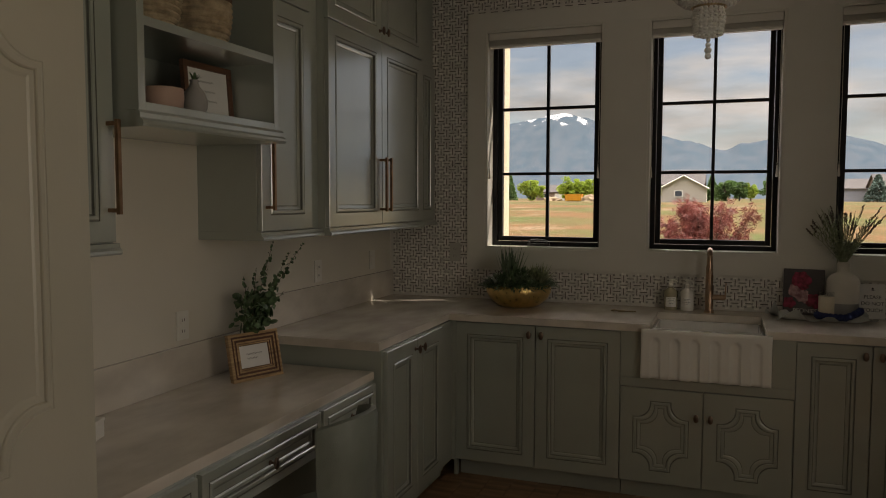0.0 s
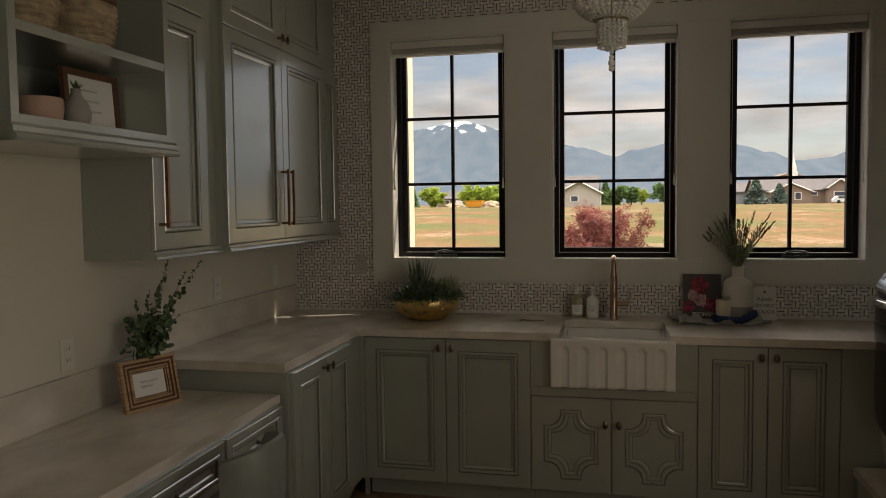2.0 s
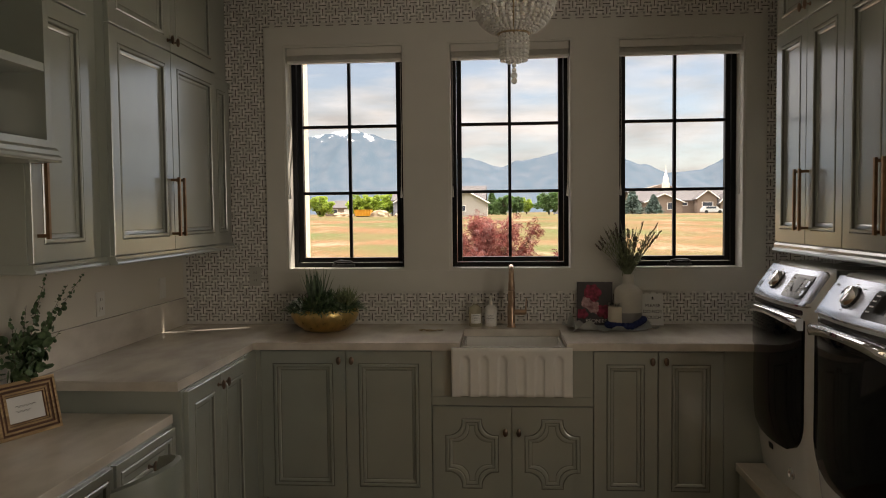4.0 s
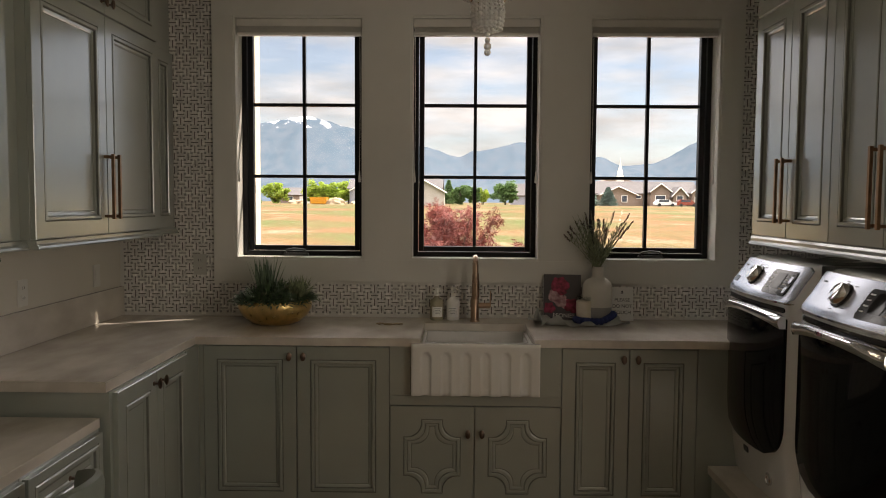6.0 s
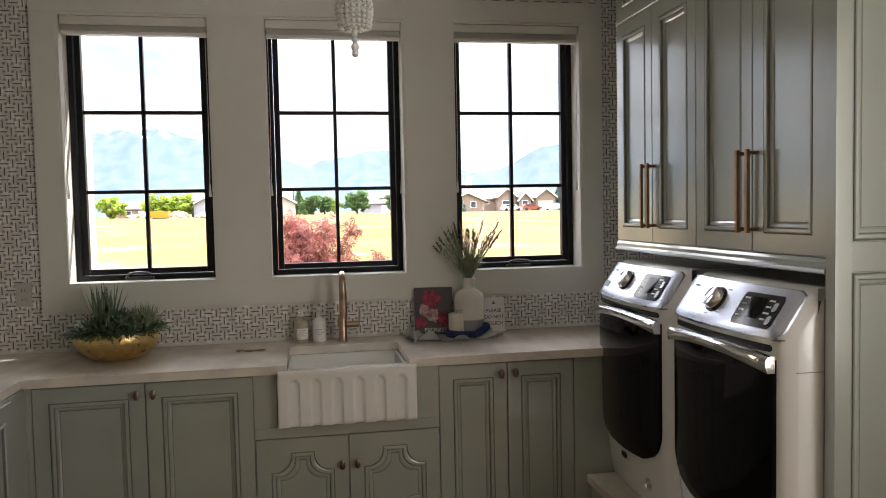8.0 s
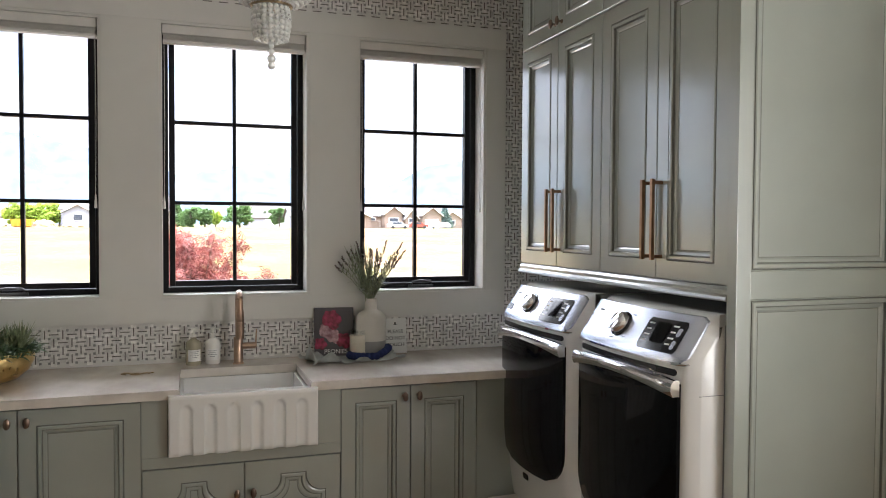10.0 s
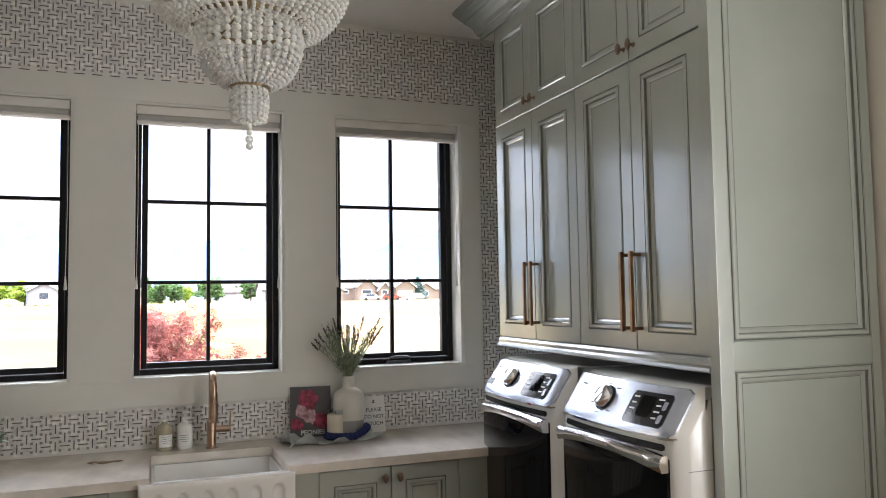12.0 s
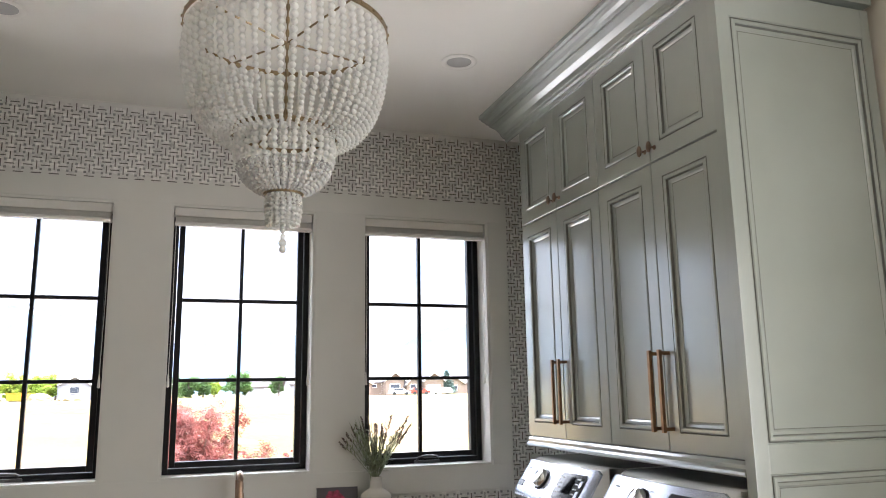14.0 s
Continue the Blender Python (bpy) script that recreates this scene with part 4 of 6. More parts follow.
# recessed lamps in the ceiling, switched off
for x, y in ((0.828, -0.943), (-0.964, -0.90)):
    dn = thing("recessed_ceiling_light", pose(x, y, ZC), "white recessed ceiling light, switched off", "ceiling light", "ceiling lights")
    bm = bmesh.new()
    lathe(bm, [(0.055, -0.001), (0.078, -0.001), (0.080, -0.004), (0.076, -0.008), (0.062, -0.009), (0.055, -0.004), (0.055, -0.001)], 32)
    part("trim_ring", bm, CEILPAINT, dn, smooth=True)
    bm = bmesh.new()
    lathe(bm, [(0, -0.0015), (0.0548, -0.0015), (0.0548, -0.003), (0, -0.005)], 32)
    part("lens", bm, SHADED_LENS, dn, "flat lens with the recess shade put into its grey")

# ---- things on the counters ----
PLATEG = material("pale_grey_plate", (0.50, 0.49, 0.46), 0.4, vary=0.03)
GREEN1 = material("dark_green_leaf", (0.06, 0.115, 0.055), 0.45, vary=0.3, scale=40, second=(0.11, 0.18, 0.085))
GREEN2 = material("sage_green_leaf", (0.19, 0.23, 0.13), 0.5, vary=0.3, scale=40, second=(0.28, 0.32, 0.19))
GREEN3 = material("grey_green_leaf", (0.10, 0.155, 0.095), 0.5, vary=0.3, scale=40, second=(0.16, 0.22, 0.14))
BUD = material("brown_flower_bud", (0.10, 0.07, 0.06), 0.7, vary=0.3, scale=60)
SOIL = material("dark_moss", (0.03, 0.035, 0.02), 0.95, vary=0.4, scale=60, grain=0.8, grain_scale=90)
CERAMIC = material("matte_white_ceramic", (0.66, 0.63, 0.57), 0.6, vary=0.03, scale=8, grain=0.1, grain_scale=200)
CERGREY = material("grey_dipped_ceramic", (0.33, 0.32, 0.31), 0.65, vary=0.06, scale=12, grain=0.1, grain_scale=200)
CLOTH = material("grey_linen_cloth", (0.46, 0.48, 0.47), 0.9, vary=0.12, scale=14, grain=0.5, grain_scale=500)
NAVY = material("navy_felt", (0.018, 0.032, 0.13), 0.85, vary=0.3, scale=60, grain=0.6, grain_scale=300)
WAX = material("cream_candle_wax", (0.75, 0.68, 0.55), 0.5, vary=0.04, scale=10)
PAPER = material("white_card", (0.80, 0.80, 0.79), 0.7, vary=0.02, scale=10)
INK = material("black_ink", (0.03, 0.03, 0.035), 0.6, vary=0.05)
OAK = material("light_wood", (0.36, 0.23, 0.12), 0.5, vary=0.2, scale=8, second=(0.48, 0.33, 0.18), grain=0.2, stretch=(1, 1, 12))
DARKWOOD = material("reddish_brown_wood", (0.13, 0.06, 0.035), 0.45, vary=0.2, scale=8, grain=0.2, stretch=(1, 1, 10))
LEATHER = material("pale_grey_green_leather", (0.19, 0.215, 0.19), 0.42, vary=0.08, scale=10, grain=0.3, grain_scale=250)
WICKER = material("pale_wicker", (0.36, 0.29, 0.20), 0.8, vary=0.3, scale=30, grain=0.8, grain_scale=120)
WICKERD = material("brown_wicker", (0.10, 0.055, 0.03), 0.8, vary=0.3, scale=30, grain=0.8, grain_scale=120)
TERRA = material("pale_pink_ceramic", (0.48, 0.33, 0.27), 0.6, vary=0.06, scale=10)
COVER = material("dark_grey_book_cover", (0.075, 0.07, 0.08), 0.35, vary=0.15, scale=10)
PETALR = material("crimson_print", (0.20, 0.012, 0.04), 0.4, vary=0.4, scale=45, second=(0.32, 0.03, 0.08))
PETALP = material("pink_print", (0.34, 0.14, 0.18), 0.4, vary=0.25, scale=45, second=(0.50, 0.33, 0.35))
AMBER = material("clear_soap_bottle", (0.80, 0.74, 0.56), 0.08, vary=0.03, trans=0.6)
WHITEBOT = material("white_lotion_bottle", (0.80, 0.79, 0.76), 0.25, vary=0.02)
CLEAR = material("clear_glass", (0.9, 0.92, 0.92), 0.03, vary=0.01, trans=1.0)


def words(text, size, mat, parent, at, name="lettering", align="CENTER", extrude=0.0003):
    cu = bpy.data.curves.new("words", "FONT")
    cu.body, cu.size, cu.align_x, cu.align_y, cu.extrude = text, size, align, "CENTER", extrude
    tmp = bpy.data.objects.new("words", cu)
    scene.collection.objects.link(tmp)
    me = bpy.data.meshes.new_from_object(tmp.evaluated_get(bpy.context.evaluated_depsgraph_get()))
    bpy.data.objects.remove(tmp)
    me.materials.clear()
    me.materials.append(mat)
    ob = new(name, me)
    ob.parent = parent
    ob.matrix_basis = at
    return ob


def blade(bm, p, d, length, width, bend=0.2, n=3, up=Vector((0, 0, 1))):
    """One narrow leaf from p along d, drooping by bend, folded along its rib."""
    d = d.normalized()
    s = d.cross(up)
    s = s.normalized() if s.length > 1e-3 else Vector((1, 0, 0))
    nrm = s.cross(d)
    prev = None
    for k in range(n + 1):
        t = k / n
        c = p + d * (length * t) - up * (bend * length * t * t)
        w = width * (0.35 + 1.2 * t) * (1 - t) * 1.55 + width * 0.02
        row = (bm.verts.new(c - s * w + nrm * w * 0.25), bm.verts.new(c), bm.verts.new(c + s * w + nrm * w * 0.25))
        if prev:
            bm.faces.new((prev[0], prev[1], row[1], row[0]))
            bm.faces.new((prev[1], prev[2], row[2], row[1]))
        prev = row


rnd = random.Random(5)


def rdir(zmin=-1.0, zmax=1.0):
    z = rnd.uniform(zmin, zmax)
    a = rnd.uniform(0, 2 * math.pi)
    r = math.sqrt(max(0, 1 - z * z))
    return Vector((r * math.cos(a), r * math.sin(a), z))


# brass bowl of succulents
pb = thing("planter_bowl", pose(-1.042, -0.25, CT1) @ Matrix.Diagonal((0.97, 0.97, 1.13, 1)), "round hammered brass bowl planted with green succulents", "planter")
bm = bmesh.new()
lathe(bm, [(0, 0.001), (0.092, 0.001), (0.13, 0.012), (0.172, 0.042), (0.192, 0.075), (0.194, 0.095), (0.186, 0.114), (0.180, 0.114), (0.187, 0.094), (0.180, 0.07), (0, 0.06)], 48)
part("bowl", bm, BRASS, pb, "hammered brass bowl", smooth=True)
bm = bmesh.new()
lathe(bm, [(0.181, 0.095), (0.12, 0.108), (0.05, 0.116), (0, 0.118)], 32)
part("moss", bm, SOIL, pb, "dark moss and soil")
bm = bmesh.new()
for k in range(60):
    a, r = rnd.uniform(0, 6.28), rnd.uniform(0, 0.055)
    p = Vector((-0.06 + r * math.cos(a), 0.02 + r * math.sin(a), 0.105))
    blade(bm, p, Vector((rnd.uniform(-0.35, 0.35), rnd.uniform(-0.35, 0.35), 1)), rnd.uniform(0.11, 0.235), 0.0075, 0.06, 4, Vector((rnd.uniform(-0.3, 0.3), -0.2, 0.9)).normalized())
part("aloe", bm, GREEN3, pb, "upright spiky aloe leaves")
bm = bmesh.new()
for k in range(1200):
    a = rnd.uniform(0, 6.28)
    r = 0.205 * math.sqrt(rnd.random())
    p = Vector((r * math.cos(a), r * math.sin(a), 0.10 + rnd.uniform(0, 0.085) * (1.15 - r / 0.205)))
    blade(bm, p, Vector((math.cos(a) * r * 6, math.sin(a) * r * 6, 0.7)) + rdir() * 0.6, rnd.uniform(0.03, 0.07), 0.008, 0.3, 2)
part("creeper", bm, GREEN1, pb, "trailing small green leaves")
bm = bmesh.new()
for k in range(260):
    p = Vector((0.115 + rnd.uniform(-0.03, 0.04), -0.02 + rnd.uniform(-0.04, 0.04), 0.11))
    blade(bm, p, Vector((rnd.uniform(-0.5, 0.9), rnd.uniform(-0.7, 0.5), 1.0)), rnd.uniform(0.08, 0.16), 0.0045, 0.2, 3)
part("fine_grass", bm, GREEN2, pb, "fine needle-like green tuft")


def rosette(name, x, y, z, size, mat, tilt):
    bm = bmesh.new()
    for ringk, (cnt, el, ln) in enumerate(((9, 0.35, 1.0), (8, 0.8, 0.8), (6, 1.5, 0.55))):
        for k in range(cnt):
            a = 6.283 * k / cnt + ringk
            blade(bm, Vector((0, 0, 0)), Vector((math.cos(a), math.sin(a), el)), size * ln, size * 0.26, -0.15, 3)
    part(name, bm, mat, pb, "fleshy rosette succulent", at=pose(x, y, z, *tilt))


rosette("succulent", 0.045, -0.09, 0.125, 0.06, GREEN3, (25, 0, 0))
rosette("succulent", -0.02, -0.12, 0.115, 0.05, GREEN2, (35, -10, 0))
rosette("succulent", 0.10, -0.10, 0.115, 0.045, GREEN3, (30, 20, 0))


def bottle(at, mat, label, name):
    b = thing(name, at, label, "soap bottle", "soap bottles")
    bm = bmesh.new()
    lathe(bm, [(0, 0.0005), (0.033, 0.0005), (0.036, 0.005), (0.037, 0.095), (0.034, 0.108), (0.018, 0.120), (0.014, 0.124), (0.014, 0.132), (0, 0.132)], 24)
    part("bottle", bm, mat, b, smooth=True)
    bm = bmesh.new()
    lathe(bm, [(0, 0.132), (0.013, 0.132), (0.013, 0.144), (0.005, 0.146), (0.005, 0.160), (0.011, 0.163), (0.011, 0.172), (0, 0.173)], 16)
    tube(bm, [(0, 0, 0.168), (0.02, -0.006, 0.168), (0.034, -0.011, 0.160)], 0.0045, 8)
    part("pump", bm, PLASTICW, b, "white pump top")
    bm = bmesh.new()
    rows = [[bm.verts.new((0.0376 * math.sin(a), -0.0376 * math.cos(a), z)) for a in [radians(-48 + 12 * k) for k in range(9)]] for z in (0.02, 0.075)]
    for k in range(8):
        bm.faces.new((rows[0][k], rows[0][k + 1], rows[1][k + 1], rows[1][k]))
    lb = part("paper_label", bm, PAPER, b, "printed paper label")
    for k in range(4):
        bm = bmesh.new()
        z = 0.066 - k * 0.009
        w = (30, 22, 34, 18)[k]
        rr = [[bm.verts.new((0.0379 * math.sin(a), -0.0379 * math.cos(a), z + dz)) for a in [radians(-w + w * j / 2) for j in range(5)]] for dz in (-0.0012, 0.0012)]
        for j in range(4):
            bm.faces.new((rr[0][j], rr[0][j + 1], rr[1][j + 1], rr[1][j]))
        part("print_line", bm, PRINTGREY, lb)


bottle(pose(-0.205, -0.085, CT1, 0, 0, 8), AMBER, "clear hand soap bottle with a white pump", "soap_bottle")
bottle(pose(-0.117, -0.075, CT1, 0, 0, -4), WHITEBOT, "white lotion bottle with a white pump", "soap_bottle")

# small metal ornament on the worktop
bm = bmesh.new()
tube(bm, [(0.022 * math.cos(a), 0.016 * math.sin(a), 0.003) for a in [6.283 * k / 16 for k in range(16)]], 0.0028, 6, closed=True)
tube(bm, [(0.02, 0, 0.003), (0.055, 0.012, 0.004), (0.075, 0.01, 0.003)], 0.003, 6)
tube(bm, [(-0.01, 0.012, 0.003), (-0.045, 0.022, 0.005), (-0.06, 0.012, 0.003), (-0.04, -0.01, 0.003)], 0.003, 6)
box(bm, 0.05, 0.062, -0.004, 0.01, 0.001, 0.005, 0.001)
solid("key_ring", bm, AGEDBRASS, "small dark brass keys lying on the worktop", "keys", at=pose(-0.452, -0.262, CT1))

# ---- vignette right of the sink: cloth, book, vase, candle, bead garland, sign ----
bm = bmesh.new()
nx, ny = 44, 22
g = []
for j in range(ny + 1):
    row = []
    for i in range(nx + 1):
        u, v = i / nx, j / ny
        x = 0.31 + 0.46 * u + 0.02 * math.sin(7 * v + 1) + 0.012 * math.sin(19 * v)
        y = -0.285 + 0.225 * v + 0.015 * math.sin(9 * u) + 0.03 * (u - 0.5)
        fold = noise.noise(Vector((x * 14, y * 16, 2.0)))
        edge = max(0, 1 - 4 * min(u, 1 - u)) + 0.7 * max(0, 1 - 5 * v)
        z = 0.0025 + 0.007 * abs(fold) + edge * 0.085 * (0.45 + fold) ** 2
        row.append(bm.verts.new((x, y, z)))
    g.append(row)
for j in range(ny):
    for i in range(nx):
        bm.faces.new((g[j][i], g[j][i + 1], g[j + 1][i + 1], g[j + 1][i]))
r = bmesh.ops.extrude_face_region(bm, geom=bm.faces[:])
for v in [v for v in r["geom"] if isinstance(v, bmesh.types.BMVert)]:
    v.co.z -= 0.0018
solid("linen_cloth", bm, CLOTH, "crumpled grey linen cloth on the worktop", "cloth", smooth=True, at=pose(0, 0, CT1))

bk = thing("book", pose(0.375, -0.068, CT1 + 0.006, -7, 0, -6), "hardback flower book standing against the tiles", "book")
BW, BH, BT = 0.198, 0.245, 0.026
part("cover", boxes((0, BW, 0, 0.0025, 0, BH), (0, BW, BT - 0.0025, BT, 0, BH), (-0.002, 0.0015, 0.0026, BT - 0.0026, 0, BH), bev=0.0006), COVER, bk)
part("page_block", boxes((0.002, BW - 0.004, 0.003, BT - 0.003, 0.003, BH - 0.003)), PAPER, bk)
part("spine_panel", boxes((-0.0035, -0.0022, 0.003, BT - 0.003, 0.01, BH - 0.01)), PAPER, bk, "pale lettered spine")
for k in range(7):
    part("spine_lettering", boxes((-0.0042, -0.0036, 0.008, BT - 0.008, 0.05 + k * 0.024, 0.064 + k * 0.024)), PRINTGREY, bk)


def flower(cx, cz, r, mat, depth):
    bm = bmesh.new()
    for k in range(15):
        a = k * 2.4
        q = r * math.sqrt(k / 15) * 0.62
        n = 10
        pr = r * (0.30 + 0.18 * rnd.random())
        ring_v = []
        for i in range(n):
            t = 6.283 * i / n
            x = cx + q * math.cos(a) + pr * math.cos(t) * (1 + 0.2 * math.sin(3 * t + k))
            z = cz + q * math.sin(a) + pr * math.sin(t) * (1 + 0.15 * math.cos(2 * t + k))
            ring_v.append(bm.verts.new((min(BW - 0.002, max(0.002, x)), -0.0004 - depth - 0.00006 * k, min(BH - 0.002, max(0.002, z)))))
        bm.faces.new(ring_v)
    part("printed_flower", bm, mat, bk, "printed peony on the cover")


flower(0.06, 0.125, 0.042, PETALP, 0.0)
flower(0.10, 0.095, 0.038, PETALP, 0.0012)
flower(0.03, 0.06, 0.034, PETALR, 0.0024)
flower(0.085, 0.185, 0.055, PETALR, 0.0036)
flower(0.15, 0.075, 0.042, PETALR, 0.0036)
words("PEONIES", 0.031, PAPER, bk, pose(BW / 2 + 0.008, -0.0062, 0.022, 90, 0, 0), "cover_title")

vs = thing("ceramic_vase", pose(0.652, -0.125, CT1 + 0.003) @ Matrix.Diagonal((1, 1, 1.09, 1)), "white ceramic bottle vase with a grey dipped foot", "vase")
bm = bmesh.new()
lathe(bm, [(0.0765, 0.078), (0.0775, 0.12), (0.077, 0.175), (0.070, 0.197), (0.050, 0.212), (0.034, 0.219), (0.030, 0.226), (0.030, 0.268), (0.033, 0.272), (0.028, 0.272), (0.026, 0.222), (0, 0.20)], 40)
part("body", bm, CERAMIC, vs, smooth=True)
bm = bmesh.new()
lathe(bm, [(0, 0), (0.070, 0), (0.0755, 0.006), (0.0767, 0.0775)], 40)
part("dipped_foot", bm, CERGREY, vs, "grey glazed foot", smooth=True)

rs = thing("lavender_stems", pose(0.652, -0.125, CT1 + 0.223), "bunch of grey-green lavender stems with brown buds", "plant")
stems, leaves, buds = bmesh.new(), bmesh.new(), bmesh.new()
for k in range(50):
    a = rnd.uniform(0, 6.283)
    lean = rnd.uniform(0.05, 0.85) if k > 4 else rnd.uniform(0, 0.25)
    ln = rnd.uniform(0.22, 0.33)
    d = Vector((math.cos(a) * lean, math.sin(a) * lean * 0.55, 1)).normalized()
    p0 = Vector((0, 0, 0))
    mid = Vector((d.x * 0.022, d.y * 0.022, 0.07))
    tip = mid + d * ln + Vector((d.x, d.y, -0.15)) * 0.06
    path = [p0, mid, mid.lerp(tip, 0.5) + Vector((0, 0, 0.012)), tip]
    tube(stems, path, [0.0016, 0.0016, 0.0013, 0.0008], 5)
    for j in range(22):
        t = 0.12 + 0.72 * j / 22
        q = mid.lerp(tip, t) + Vector((0, 0, 0.012 * (1 - abs(2 * t - 1))))
        blade(leaves, q, d * 0.8 + rdir() * 0.9, rnd.uniform(0.022, 0.05) * (1.15 - t * 0.4), 0.0036, 0.12, 2)
    if k % 2 == 0:
        for j in range(16):
            q = mid.lerp(tip, 0.80 + 0.2 * j / 16) + rdir() * 0.0035
            bmesh.ops.create_icosphere(buds, subdivisions=1, radius=rnd.uniform(0.003, 0.0045), matrix=Matrix.Translation(q))
part("stalk", stems, GREEN2, rs)
part("foliage", leaves, GREEN2, rs)
part("flower_bud", buds, BUD, rs, "brown flower buds")

cd = thing("candle_jar", pose(0.575, -0.165, CT1 + 0.007) @ Matrix.Diagonal((0.94, 0.94, 1.18, 1)), "cream candle in a clear glass jar", "candle")
bm = bmesh.new()
lathe(bm, [(0.0405, 0.0985), (0.0425, 0.0985), (0.0425, 0.118), (0.0405, 0.118), (0.0405, 0.0985)], 32)
part("glass_rim", bm, CLEAR, cd, "clear glass rim", smooth=True)
bm = bmesh.new()
lathe(bm, [(0, 0.0005), (0.040, 0.0005), (0.0425, 0.004), (0.0425, 0.098), (0.036, 0.0982), (0, 0.097)], 32)
part("wax", bm, WAX, cd, "cream wax", smooth=True)
bm = bmesh.new()
tube(bm, [(0, 0, 0.10), (0.001, 0, 0.111)], 0.0012, 6)
part("wick", bm, INK, cd)

gl = thing("bead_garland", pose(0.625, -0.19, CT1 + 0.006), "navy blue felt bead garland curled round the candle", "garland")
BEADM = bmesh.new()
bmesh.ops.create_uvsphere(BEADM, u_segments=14, v_segments=10, radius=0.0188)
BEADM = mesh_of(BEADM, "navy_bead", NAVY, True)
for k in range(19):
    a = radians(172 + k * 13.5)
    x, y = 0.105 * math.cos(a) * (1 - 0.01 * k) + 0.01, 0.062 * math.sin(a)
    z = 0.019 + 0.030 * max(0.0, math.sin((k - 8) * 0.3)) * (k > 8)
    fit_on("bead", BEADM, gl, x, y + (0.02 if k > 14 else 0), z)

sg = thing("please_do_not_touch_sign", pose(0.745, -0.05, CT1, -10, 0, -3), "white card sign reading please do not touch", "sign")
part("card", boxes((0, 0.118, 0, 0.004, 0, 0.182), bev=0.0008), PAPER, sg)
for k, txt in enumerate(("PLEASE", "DO NOT", "TOUCH")):
    words(txt, 0.0265, INK, sg, pose(0.059, -0.0006, 0.112 - k * 0.034, 90, 0, 0))
bm = bmesh.new()
bmesh.ops.create_circle(bm, cap_ends=True, segments=8, radius=0.005, matrix=pose(0.059, -0.0006, 0.158, 90, 0, 0))
bmesh.ops.create_circle(bm, cap_ends=True, segments=4, radius=0.008, matrix=pose(0.059, -0.0007, 0.15, 90, 0, 0) @ Matrix.Diagonal((1.4, 0.4, 1, 1)))
part("heart_mark", bm, INK, sg)

# ---- desk: photo frame, eucalyptus, white box ----
pf = thing("photo_frame", pose(-1.777, -1.965, DZ, 0, 0, 68.6) @ pose(0, 0, 0, -13, 0, 0), "stepped light wood photo frame standing on the desk", "picture frame")
FW, FH = 0.243, 0.197
bm = bmesh.new()
steps = [(0, 0.022), (0, 0.0), (0.004, -0.003), (0.012, -0.003), (0.014, 0.001), (0.018, 0.001), (0.020, -0.001), (0.027, -0.001), (0.029, 0.003), (0.034, 0.003), (0.036, 0.001), (0.043, 0.001), (0.045, 0.005), (0.05, 0.006), (0.054, 0.012)]
prev = None
for i, y in steps:
    rr = [bm.verts.new(p) for p in ((i, y, i), (FW - i, y, i), (FW - i, y, FH - i), (i, y, FH - i))]
    if prev:
        for k in range(4):
            bm.faces.new((prev[k], prev[(k + 1) % 4], rr[(k + 1) % 4], rr[k])).material_index = 1 if i in (0.014, 0.018, 0.020, 0.029, 0.034, 0.036, 0.045, 0.054) else 0
    prev = rr
part("moulding", bm, OAK, pf, "stepped light wood moulding").data.materials.append(DARKWOOD)
part("backing", boxes((0.01, FW - 0.01, 0.0125, 0.021, 0.01, FH - 0.01)), DARKWOOD, pf)
part("card", boxes((0.053, FW - 0.053, 0.0105, 0.0123, 0.053, FH - 0.053)), PAPER, pf)
for k in range(2):
    bm = bmesh.new()
    pts = [(0.082 + 0.0045 * j, 0.0098, 0.108 - k * 0.018 + 0.004 * math.sin(j * 1.7 + k)) for j in range(18 - 5 * k)]
    tube(bm, pts, 0.0008, 4)
    part("script_line", bm, INK, pf)
part("easel_leg", boxes((FW / 2 - 0.02, FW / 2 + 0.02, 0.022, 0.028, 0.0, 0.13)), DARKWOOD, pf)

ev = thing("eucalyptus_vase", pose(-1.832, -1.765, DZ), "glass vase of dark green eucalyptus stems on the desk", "plant")
bm = bmesh.new()
lathe(bm, [(0, 0.001), (0.035, 0.001), (0.045, 0.03), (0.046, 0.08), (0.032, 0.12), (0.030, 0.17), (0.034, 0.19), (0.031, 0.19), (0.027, 0.17), (0.029, 0.12), (0.042, 0.08), (0.04, 0.03), (0, 0.01)], 28)
part("vase", bm, GLASS, ev, "clear glass vase", smooth=True)


def round_leaf(bm, p, n, r):
    n = n.normalized()
    s = n.cross(Vector((0.2, 0.3, 1))).normalized()
    u = s.cross(n)
    c = bm.verts.new(p - n * r * 0.18)
    rim = [bm.verts.new(p + (s * math.cos(6.283 * k / 8) + u * math.sin(6.283 * k / 8)) * r) for k in range(8)]
    for k in range(8):
        bm.faces.new((c, rim[k], rim[(k + 1) % 8]))


